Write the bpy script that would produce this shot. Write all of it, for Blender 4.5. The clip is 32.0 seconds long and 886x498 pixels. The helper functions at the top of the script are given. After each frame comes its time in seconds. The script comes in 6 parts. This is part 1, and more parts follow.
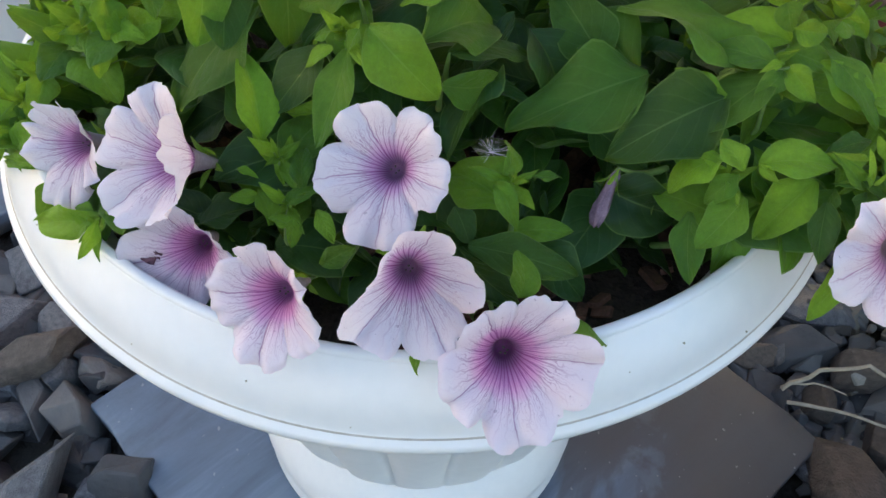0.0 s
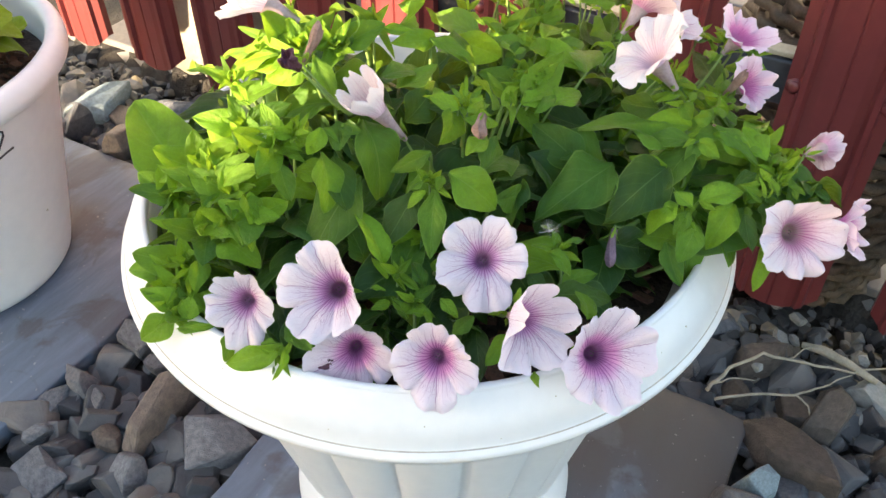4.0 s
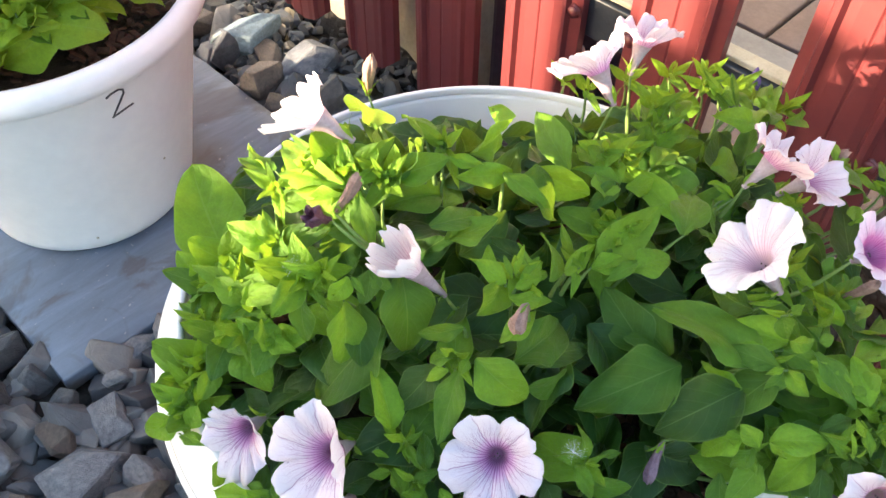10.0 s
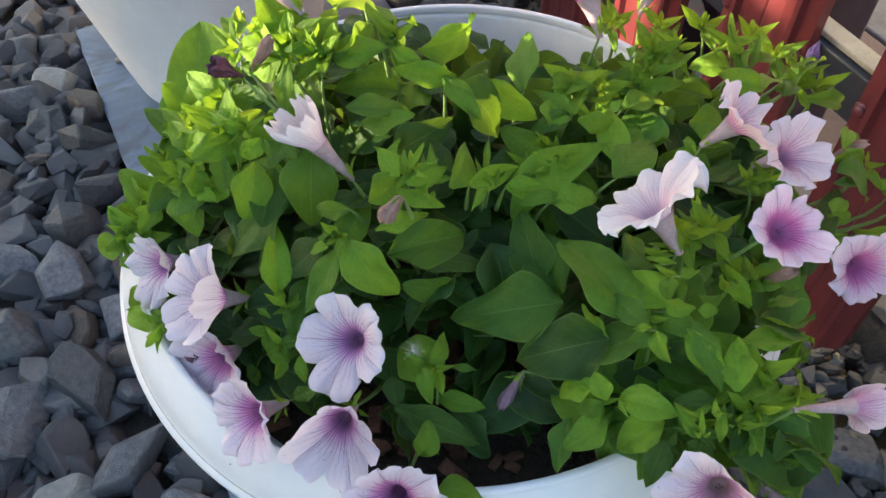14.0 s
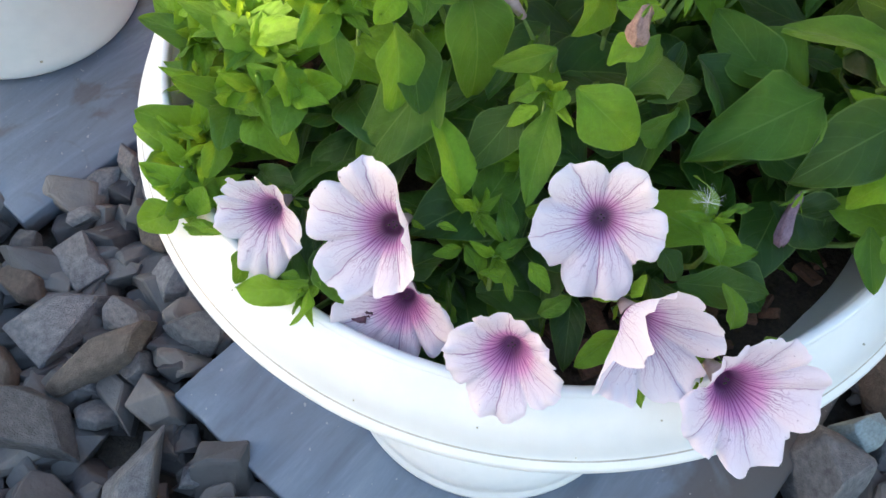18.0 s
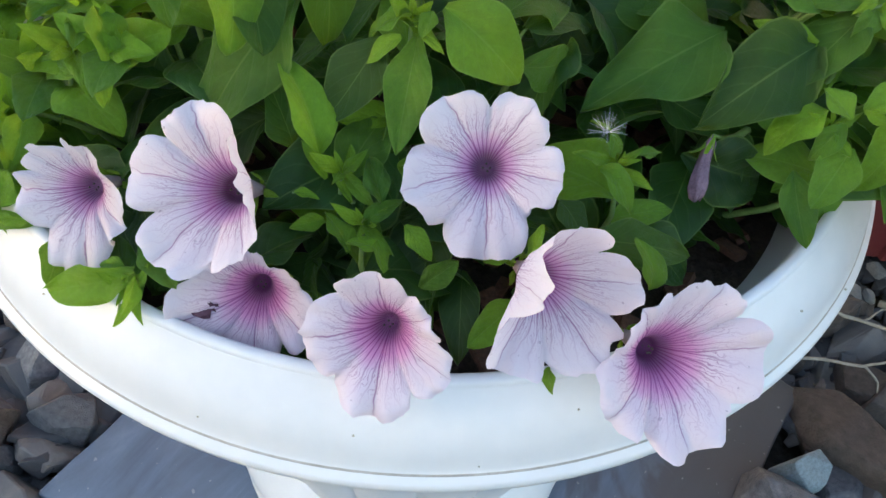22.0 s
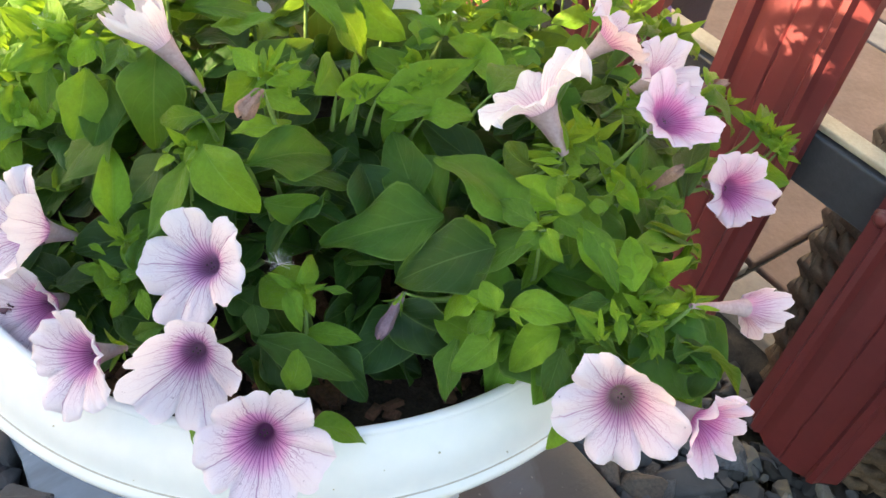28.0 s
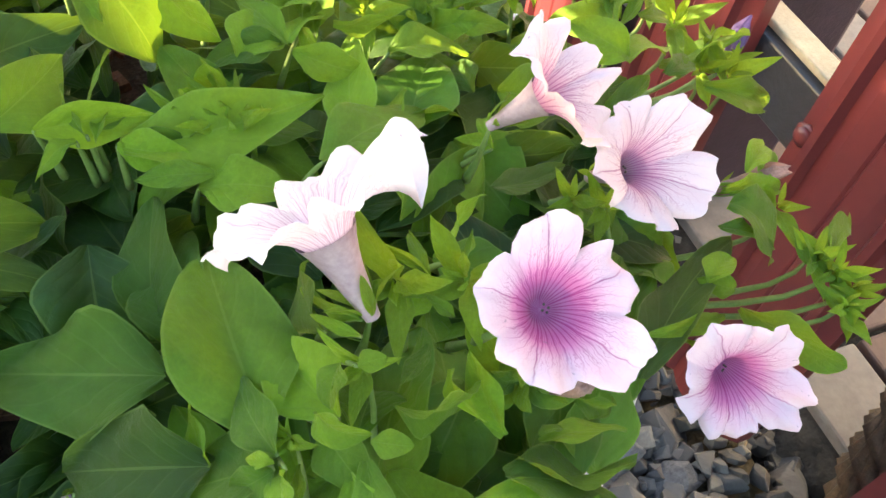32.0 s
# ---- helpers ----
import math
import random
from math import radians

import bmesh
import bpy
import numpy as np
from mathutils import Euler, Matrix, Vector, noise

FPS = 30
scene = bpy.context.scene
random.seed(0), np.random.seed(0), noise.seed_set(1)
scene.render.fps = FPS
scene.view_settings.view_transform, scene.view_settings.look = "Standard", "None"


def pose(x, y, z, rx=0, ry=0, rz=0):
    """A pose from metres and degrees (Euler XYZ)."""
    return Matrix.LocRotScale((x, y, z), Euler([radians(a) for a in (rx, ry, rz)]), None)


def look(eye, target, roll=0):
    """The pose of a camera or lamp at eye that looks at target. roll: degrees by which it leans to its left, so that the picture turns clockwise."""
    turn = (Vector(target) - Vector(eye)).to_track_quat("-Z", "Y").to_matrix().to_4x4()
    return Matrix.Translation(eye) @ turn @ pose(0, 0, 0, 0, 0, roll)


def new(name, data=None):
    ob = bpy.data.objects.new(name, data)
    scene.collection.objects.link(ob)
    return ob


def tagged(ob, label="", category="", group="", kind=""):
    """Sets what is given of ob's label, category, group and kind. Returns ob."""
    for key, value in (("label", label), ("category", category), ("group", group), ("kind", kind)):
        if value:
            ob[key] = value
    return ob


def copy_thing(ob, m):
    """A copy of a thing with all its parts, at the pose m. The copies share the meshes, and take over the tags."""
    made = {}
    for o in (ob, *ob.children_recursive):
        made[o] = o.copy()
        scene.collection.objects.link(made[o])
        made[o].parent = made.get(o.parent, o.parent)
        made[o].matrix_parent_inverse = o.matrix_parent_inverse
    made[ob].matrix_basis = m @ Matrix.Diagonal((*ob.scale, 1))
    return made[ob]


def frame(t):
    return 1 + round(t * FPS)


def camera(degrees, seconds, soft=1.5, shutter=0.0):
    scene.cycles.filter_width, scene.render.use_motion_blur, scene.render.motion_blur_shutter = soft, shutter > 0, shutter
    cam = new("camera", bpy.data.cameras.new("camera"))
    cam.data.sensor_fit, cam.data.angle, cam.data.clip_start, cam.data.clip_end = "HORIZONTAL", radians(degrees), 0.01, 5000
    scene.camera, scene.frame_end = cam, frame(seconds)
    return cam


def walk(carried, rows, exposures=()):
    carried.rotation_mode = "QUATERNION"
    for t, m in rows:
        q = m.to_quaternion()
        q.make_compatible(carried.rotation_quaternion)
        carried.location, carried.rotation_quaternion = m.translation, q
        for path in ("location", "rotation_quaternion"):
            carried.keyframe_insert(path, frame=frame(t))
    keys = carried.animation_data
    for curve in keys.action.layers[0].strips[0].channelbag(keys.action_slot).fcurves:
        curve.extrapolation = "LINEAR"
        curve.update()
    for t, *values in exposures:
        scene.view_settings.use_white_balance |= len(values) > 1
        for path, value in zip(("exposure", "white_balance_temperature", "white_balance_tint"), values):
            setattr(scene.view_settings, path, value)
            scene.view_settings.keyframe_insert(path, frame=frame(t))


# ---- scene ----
cam = camera(56.2, 32.0)
METRES, EYE, TILT, LEAN, TURN = 2.0, 0.79, -51.96, -1.83, 0.0
ROWS = [
    (0.0, 0.0, 0.0, 0.0, 0.0, 0.0, -0.0),
    (0.5, -0.0321, -0.0023, -0.0119, -5.04, 3.78, 8.47),
    (1.0, -0.0682, -0.0089, -0.0178, -7.68, 4.32, 14.58),
    (1.5, -0.0836, -0.0269, -0.0274, -8.82, 5.17, 16.11),
    (2.0, -0.0913, -0.0467, -0.0418, -9.38, 5.89, 16.35),
    (2.5, -0.0934, -0.053, -0.0422, -9.49, 6.37, 16.6),
    (3.0, -0.0905, -0.0546, -0.0375, -9.56, 6.65, 16.61),
    (3.5, -0.0859, -0.0711, -0.022, -9.65, 7.41, 16.36),
    (4.0, -0.0744, -0.0766, -0.0112, -9.9, 7.89, 15.29),
    (4.5, -0.0559, -0.0775, -0.0083, -10.01, 8.04, 13.87),
    (6.5, -0.007, -0.0798, -0.0006, -5.52, 8.13, 5.92),
    (7.0, -0.0041, -0.0905, 0.0047, -4.04, 8.11, 4.1),
    (7.5, -0.0081, -0.089, 0.0142, -2.64, 7.75, 2.42),
    (8.0, -0.0201, -0.0813, 0.0324, -1.56, 7.19, 1.45),
    (8.5, -0.0307, -0.078, 0.0437, -0.62, 6.44, 1.44),
    (9.0, -0.0351, -0.0689, 0.0542, -0.46, 5.4, 2.07),
    (9.5, -0.0388, -0.0605, 0.0568, -0.52, 3.46, 2.77),
    (10.0, -0.0249, -0.059, 0.0645, -0.53, 2.48, 2.79),
    (10.5, 0.0217, -0.0574, 0.0588, 3.82, 2.11, -5.91),
    (11.0, 0.0629, -0.0456, 0.0538, 8.16, 0.97, -11.39),
    (11.5, 0.0759, -0.0364, 0.0487, 9.11, 0.66, -12.47),
    (12.0, 0.0873, -0.033, 0.0459, 9.99, 0.32, -13.77),
    (12.5, 0.0838, -0.0394, 0.0554, 10.9, -0.19, -14.47),
    (13.0, 0.0682, -0.049, 0.0617, 12.14, -0.34, -14.36),
    (13.5, 0.0627, -0.0495, 0.0576, 12.34, -0.53, -13.5),
    (14.0, 0.0561, -0.0538, 0.0528, 11.87, -1.55, -10.78),
    (14.5, 0.0408, -0.0531, 0.0462, 11.18, -3.29, -9.79),
    (15.0, 0.0162, -0.0503, 0.0457, 9.69, -4.92, -9.1),
    (15.5, 0.0052, -0.0502, 0.047, 7.98, -5.56, -8.55),
    (17.5, -0.0455, -0.0119, 0.0403, -1.62, -7.25, 4.23),
    (18.0, -0.054, -0.0048, 0.0353, -3.59, -7.12, 5.38),
    (18.5, -0.0535, 0.0091, 0.0304, -5.81, -6.3, 8.22),
    (19.0, -0.0545, 0.0229, 0.0211, -6.9, -4.99, 8.78),
    (19.5, -0.0578, 0.0307, 0.0115, -7.74, -4.14, 8.74),
    (20.0, -0.0586, 0.0367, 0.0096, -8.4, -3.28, 8.67),
    (20.5, -0.0569, 0.0376, 0.0117, -8.97, -2.39, 8.83),
    (21.0, -0.057, 0.0354, 0.0095, -9.26, -1.7, 8.86),
    (21.5, -0.0504, 0.0309, 0.0066, -9.28, -1.06, 8.75),
    (22.0, -0.0437, 0.0244, 0.0036, -9.02, -0.26, 8.47),
    (22.5, -0.0428, 0.0217, 0.0037, -9.24, 0.06, 8.0),
    (23.0, -0.0444, 0.0262, -0.0031, -9.11, 0.64, 7.01),
    (23.5, -0.0438, 0.0225, -0.0057, -8.77, 1.1, 5.94),
    (24.0, -0.0358, 0.0168, -0.0091, -8.16, 1.47, 3.44),
    (24.5, -0.0237, 0.0108, -0.014, -7.08, 1.68, -0.61),
    (26.5, 0.0168, 0.0045, -0.0126, -2.2, 3.45, -7.18),
    (27.0, 0.0254, -0.0155, -0.0138, -1.71, 5.57, -7.02),
    (27.5, 0.0315, -0.0268, -0.0077, -1.23, 6.37, -7.13),
    (28.0, 0.0534, -0.0296, 0.008, 1.19, 6.01, -8.63),
    (28.5, 0.0665, -0.0226, 0.0188, 5.31, 2.85, -13.44),
    (29.0, 0.0714, -0.0167, 0.0301, 6.6, 0.88, -14.79),
    (29.5, 0.0695, -0.012, 0.04, 7.75, 0.27, -16.05),
    (30.0, 0.0694, 0.0158, 0.0587, 8.49, -0.48, -17.48),
    (30.5, 0.0857, 0.0352, 0.0691, 8.55, -1.01, -17.38),
    (31.0, 0.0899, 0.049, 0.0713, 8.7, -1.16, -17.43),
    (31.5, 0.0939, 0.056, 0.073, 9.26, -1.29, -18.34),
    (32.0, 0.0967, 0.0657, 0.0722, 9.82, -1.45, -19.01),
]
walk(cam, [(t, pose(0, 0, EYE, TILT, LEAN, TURN) @ pose(METRES * x, METRES * y, METRES * z, 90 + pitch, roll, yaw)) for t, x, y, z, yaw, pitch, roll in ROWS],
     [(0.0, 2.65, 6450, 12), (1.0, 2.35, 6300, 12), (2.0, 3.07, 7000, 11), (3.0, 3.37, 7050, 11), (4.0, 3.01, 7050, 11), (7.0, 2.75, 6700, 11), (8.0, 3.10, 6700, 11), (9.0, 3.10, 6630, 11), (10.0, 3.17, 6600, 11), (11.2, 3.01, 6600, 11), (12.0, 2.33, 6600, 11), (13.0, 2.85, 6570, 11), (14.0, 2.53, 6400, 12), (15.0, 3.15, 6450, 11), (19.0, 2.94, 6600, 11), (21.0, 2.75, 6450, 11), (23.0, 2.82, 6450, 11), (24.0, 2.63, 6450, 11), (27.0, 3.27, 7050, 11), (28.0, 3.12, 7050, 11), (29.3, 3.17, 7050, 11), (30.0, 3.80, 7100, 11), (31.0, 3.90, 7330, 11), (32.0, 3.51, 7030, 11)])

# ---------- world, sun ----------
SUN_AZ, SUN_EL = radians(18.0), radians(9.0)      # heading of the light over the ground, from +x towards +y
world = bpy.data.worlds.new("world")
scene.world = world
world.use_nodes = True
wn = world.node_tree
sky = wn.nodes.new("ShaderNodeTexSky")
sky.sky_type = 'NISHITA'
sky.sun_disc = False
sky.sun_elevation = SUN_EL
sky.sun_rotation = radians(-108.0)
sky.air_density, sky.dust_density, sky.ozone_density = 1.0, 1.5, 1.0
wn.links.new(sky.outputs[0], wn.nodes["Background"].inputs[0])
wn.nodes["Background"].inputs[1].default_value = 0.14
sun_data = bpy.data.lights.new("sun", 'SUN')
sun_data.energy, sun_data.angle, sun_data.color = 3.7, radians(0.6), (1.0, 0.80, 0.56)
sun = new("sun", sun_data)
sun.matrix_world = look((0, 0, 0), (math.cos(SUN_AZ) * math.cos(SUN_EL), math.sin(SUN_AZ) * math.cos(SUN_EL), -math.sin(SUN_EL)))


# ---------- materials ----------
def material(name, rough=0.6, metal=0.0):
    m = bpy.data.materials.new(name)
    m.use_nodes = True
    nt = m.node_tree
    b = nt.nodes["Principled BSDF"]
    b.inputs["Roughness"].default_value, b.inputs["Metallic"].default_value = rough, metal
    return m, nt, b


def node(nt, kind, **sets):
    n = nt.nodes.new(kind)
    for k, v in sets.items():
        n.inputs[k].default_value = v
    return n


def ramp(nt, source, stops):
    r = nt.nodes.new("ShaderNodeValToRGB")
    while len(r.color_ramp.elements) < len(stops):
        r.color_ramp.elements.new(0.5)
    for e, (p, c) in zip(r.color_ramp.elements, stops):
        e.position, e.color = p, (*c, 1)
    nt.links.new(source, r.inputs[0])
    return r.outputs[0]


def mix(nt, fac, a, b, blend='MIX'):
    n = nt.nodes.new("ShaderNodeMix")
    n.data_type, n.blend_type = 'RGBA', blend
    for socket, v in ((n.inputs[0], fac), (n.inputs[6], a), (n.inputs[7], b)):
        if isinstance(v, bpy.types.NodeSocket):
            nt.links.new(v, socket)
        else:
            socket.default_value = v if not isinstance(v, tuple) else (*v, 1)
    return n.outputs[2]


def maths(nt, op, a, b=0.0, c=0.0):
    n = nt.nodes.new("ShaderNodeMath")
    n.operation = op
    for socket, v in zip(n.inputs, (a, b, c)):
        if isinstance(v, bpy.types.NodeSocket):
            nt.links.new(v, socket)
        else:
            socket.default_value = v
    return n.outputs[0]


def noise_of(nt, scale, detail=4.0, rough=0.55, coords="Object", distortion=0.0):
    tc = nt.nodes.new("ShaderNodeTexCoord")
    n = node(nt, "ShaderNodeTexNoise", Scale=scale, Detail=detail, Roughness=rough, Distortion=distortion)
    nt.links.new(tc.outputs[coords], n.inputs["Vector"])
    return n.outputs["Fac"]


def bump(nt, bsdf, height, strength=0.3, distance=0.002):
    n = node(nt, "ShaderNodeBump", Strength=strength, Distance=distance)
    nt.links.new(height, n.inputs["Height"])
    nt.links.new(n.outputs[0], bsdf.inputs["Normal"])


def speckled(name, low, high, scale, rough=0.6, bump_scale=None, strength=0.3, distance=0.002, metal=0.0, random_shift=0.0):
    """Two scales of variation between two colours, with fine relief."""
    m, nt, b = material(name, rough, metal)
    big, small = noise_of(nt, scale), noise_of(nt, scale * 9, 6)
    f = maths(nt, 'MULTIPLY_ADD', small, 0.45, maths(nt, 'MULTIPLY', big, 0.6))
    col = ramp(nt, f, [(0.32, low), (0.72, high)])
    if random_shift:
        info = nt.nodes.new("ShaderNodeObjectInfo")
        hsv = nt.nodes.new("ShaderNodeHueSaturation")
        nt.links.new(col, hsv.inputs["Color"])
        nt.links.new(maths(nt, 'MULTIPLY_ADD', info.outputs["Random"], random_shift, 1 - random_shift / 2), hsv.inputs["Value"])
        col = hsv.outputs[0]
    nt.links.new(col, b.inputs["Base Color"])
    bump(nt, b, noise_of(nt, bump_scale or scale * 20, 8), strength, distance)
    return m


def leaf_material(name, dark, light, back, per_island=False):
    m, nt, b = material(name, 0.45)
    uv = nt.nodes.new("ShaderNodeUVMap")
    sep = nt.nodes.new("ShaderNodeSeparateXYZ")
    nt.links.new(uv.outputs[0], sep.inputs[0])
    across = maths(nt, 'ABSOLUTE', maths(nt, 'SUBTRACT', sep.outputs[0], 0.5))
    info = nt.nodes.new("ShaderNodeObjectInfo")
    geo = nt.nodes.new("ShaderNodeNewGeometry")
    chance = geo.outputs["Random Per Island"] if per_island else info.outputs["Random"]
    tone = maths(nt, 'ADD', maths(nt, 'MULTIPLY', chance, 0.65), maths(nt, 'MULTIPLY', noise_of(nt, 55.0, 5), 0.4))
    broad = noise_of(nt, 55.0 if per_island else 3.2, 3)
    tone = maths(nt, 'ADD', tone, maths(nt, 'MULTIPLY_ADD', broad, 0.5, -0.25))
    col = ramp(nt, tone, [(0.2, dark), (0.85, light)])
    hsv = nt.nodes.new("ShaderNodeHueSaturation")
    mottle = noise_of(nt, 300.0 if per_island else 16.0, 6, 0.7)
    nt.links.new(col, hsv.inputs["Color"])
    nt.links.new(maths(nt, 'MULTIPLY_ADD', mottle, 0.9, 0.55), hsv.inputs["Value"])
    col = hsv.outputs[0]
    mid = maths(nt, 'LESS_THAN', across, 0.012)
    side = nt.nodes.new("ShaderNodeTexWave")
    side.wave_profile = 'SAW'
    side.inputs["Scale"].default_value = 1.75
    side.inputs["Distortion"].default_value = 0.6
    comb = nt.nodes.new("ShaderNodeCombineXYZ")
    nt.links.new(maths(nt, 'SUBTRACT', sep.outputs[1], maths(nt, 'MULTIPLY', across, 0.9)), comb.inputs[0])
    nt.links.new(comb.outputs[0], side.inputs["Vector"])
    veins = maths(nt, 'GREATER_THAN', side.outputs["Fac"], 0.9)
    vein = maths(nt, 'MAXIMUM', maths(nt, 'MULTIPLY', mid, 0.3), maths(nt, 'MULTIPLY', veins, 0.07))
    rim = maths(nt, 'GREATER_THAN', across, 0.476)
    col = mix(nt, maths(nt, 'MAXIMUM', vein, maths(nt, 'MULTIPLY', rim, 0.28)), col, (0.26, 0.40, 0.09))
    nt.links.new(col, b.inputs["Base Color"])
    hair = noise_of(nt, 900.0, 2)
    quilt = noise_of(nt, 90.0 if per_island else 6.0, 2)
    puff = maths(nt, 'MULTIPLY', maths(nt, 'MULTIPLY', side.outputs["Fac"], maths(nt, 'SUBTRACT', 1.0, side.outputs["Fac"])), 3.0)
    relief = maths(nt, 'ADD', maths(nt, 'ADD', maths(nt, 'MULTIPLY', quilt, 1.6), maths(nt, 'MULTIPLY', mottle, 0.8)), maths(nt, 'MULTIPLY', puff, 0.5))
    bump(nt, b, maths(nt, 'ADD', relief, maths(nt, 'SUBTRACT', maths(nt, 'MULTIPLY', hair, 0.22), maths(nt, 'MULTIPLY', vein, 1.0))), 0.6, 0.0012)
    b.inputs["Specular IOR Level"].default_value = 0.30
    b.inputs["Sheen Weight"].default_value = 0.05                    # fine hairs
    b.inputs["Sheen Roughness"].default_value = 0.45
    trans = nt.nodes.new("ShaderNodeBsdfTranslucent")
    nt.links.new(mix(nt, 0.55, col, back), trans.inputs["Color"])
    mixer = nt.nodes.new("ShaderNodeMixShader")
    mixer.inputs[0].default_value = 0.38
    out = nt.nodes["Material Output"]
    nt.links.new(b.outputs[0], mixer.inputs[1])
    nt.links.new(trans.outputs[0], mixer.inputs[2])
    nt.links.new(mixer.outputs[0], out.inputs["Surface"])
    return m


def petal_material(name, edge, body, vein_colour, throat, flush, reach=1.0):
    """Petals: UV x runs round the flower (five lobes), y from the throat (0) to the edge (1). Veins run outwards and fork."""
    m, nt, b = material(name, 0.55)
    uv = nt.nodes.new("ShaderNodeUVMap")
    sep = nt.nodes.new("ShaderNodeSeparateXYZ")
    nt.links.new(uv.outputs[0], sep.inputs[0])
    x, y = sep.outputs[0], sep.outputs[1]
    info = nt.nodes.new("ShaderNodeObjectInfo")

    def drift(across, along, detail):
        comb = nt.nodes.new("ShaderNodeCombineXYZ")
        nt.links.new(maths(nt, 'MULTIPLY', x, across), comb.inputs[0])
        nt.links.new(maths(nt, 'MULTIPLY', y, along), comb.inputs[1])
        nt.links.new(maths(nt, 'MULTIPLY', info.outputs["Random"], 9.0), comb.inputs[2])
        n = node(nt, "ShaderNodeTexNoise", Scale=1.0, Detail=detail)
        nt.links.new(comb.outputs[0], n.inputs["Vector"])
        return n.outputs["Fac"]

    def lines(count, sway, thick):
        """Thin lines running outwards; their true width stays about the same along them."""
        place = maths(nt, 'MULTIPLY_ADD', x, count, maths(nt, 'MULTIPLY', maths(nt, 'MULTIPLY', sway, y), count / 13.0))
        d = maths(nt, 'ABSOLUTE', maths(nt, 'SUBTRACT', maths(nt, 'FRACT', place), 0.5))
        width = maths(nt, 'DIVIDE', thick, maths(nt, 'ADD', y, 0.28))
        return maths(nt, 'MAXIMUM', maths(nt, 'SUBTRACT', 1.0, maths(nt, 'DIVIDE', d, width)), 0.0)

    wander, fine, patch = drift(16.0, 3.5, 2.0), drift(55.0, 9.0, 3.0), drift(11.0, 4.0, 2.0)
    first = maths(nt, 'MULTIPLY', lines(35.0, wander, 0.085), ramp(nt, y, [(0.0, (1, 1, 1)), (0.2, (0.95, 0.95, 0.95)), (0.38, (0.60, 0.60, 0.60)), (0.6, (0.24, 0.24, 0.24)), (0.85, (0.05, 0.05, 0.05))]))
    forks = maths(nt, 'MULTIPLY', maths(nt, 'MULTIPLY', lines(95.0, fine, 0.14), ramp(nt, y, [(0.0, (0, 0, 0)), (0.16, (0.85, 0.85, 0.85)), (0.42, (0.62, 0.62, 0.62)), (0.7, (0.16, 0.16, 0.16)), (1.0, (0, 0, 0))])),
                  ramp(nt, patch, [(0.38, (0.25, 0.25, 0.25)), (0.62, (1, 1, 1))]))
    lobe = maths(nt, 'ABSOLUTE', maths(nt, 'SUBTRACT', maths(nt, 'FRACT', maths(nt, 'MULTIPLY_ADD', wander, 0.12, maths(nt, 'MULTIPLY', x, 5.0))), 0.56))
    main = maths(nt, 'MAXIMUM', maths(nt, 'SUBTRACT', 1.0, maths(nt, 'DIVIDE', lobe, maths(nt, 'DIVIDE', 0.013, maths(nt, 'ADD', y, 0.2)))), 0.0)
    main = maths(nt, 'MULTIPLY', main, ramp(nt, y, [(0.0, (1, 1, 1)), (0.7, (0.75, 0.75, 0.75)), (1.0, (0.15, 0.15, 0.15))]))
    veins = maths(nt, 'MINIMUM', maths(nt, 'MAXIMUM', maths(nt, 'MAXIMUM', first, forks), main), 0.92)
    spread = maths(nt, 'MULTIPLY_ADD', info.outputs["Random"], 0.06, -0.03)
    cloud = maths(nt, 'MULTIPLY', maths(nt, 'MULTIPLY_ADD', patch, 0.7, -0.35), y)
    yy = maths(nt, 'ADD', maths(nt, 'ADD', y, spread), cloud)
    col = ramp(nt, yy, [(0.0, throat), (0.035, tuple(0.55 * p + 0.45 * q for p, q in zip(throat, flush))), (0.10, tuple(0.35 * p + 0.65 * q for p, q in zip(vein_colour, flush))), (0.17 * reach, flush), (0.33 * reach, body), (0.85, edge)])
    col = mix(nt, veins, col, vein_colour)
    spots = maths(nt, 'GREATER_THAN', noise_of(nt, 420.0, 1), 0.76)
    col = mix(nt, maths(nt, 'MULTIPLY', spots, 0.45), col, (0.30, 0.20, 0.30))
    nt.links.new(col, b.inputs["Base Color"])
    bump(nt, b, maths(nt, 'ADD', maths(nt, 'MULTIPLY', veins, -0.7), maths(nt, 'MULTIPLY', noise_of(nt, 240, 3), 0.9)), 0.35, 0.0007)
    b.inputs["Specular IOR Level"].default_value = 0.2
    trans = nt.nodes.new("ShaderNodeBsdfTranslucent")
    nt.links.new(col, trans.inputs["Color"])
    mixer = nt.nodes.new("ShaderNodeMixShader")
    mixer.inputs[0].default_value = 0.35
    nt.links.new(b.outputs[0], mixer.inputs[1])
    nt.links.new(trans.outputs[0], mixer.inputs[2])
    nt.links.new(mixer.outputs[0], nt.nodes["Material Output"].inputs["Surface"])
    return m


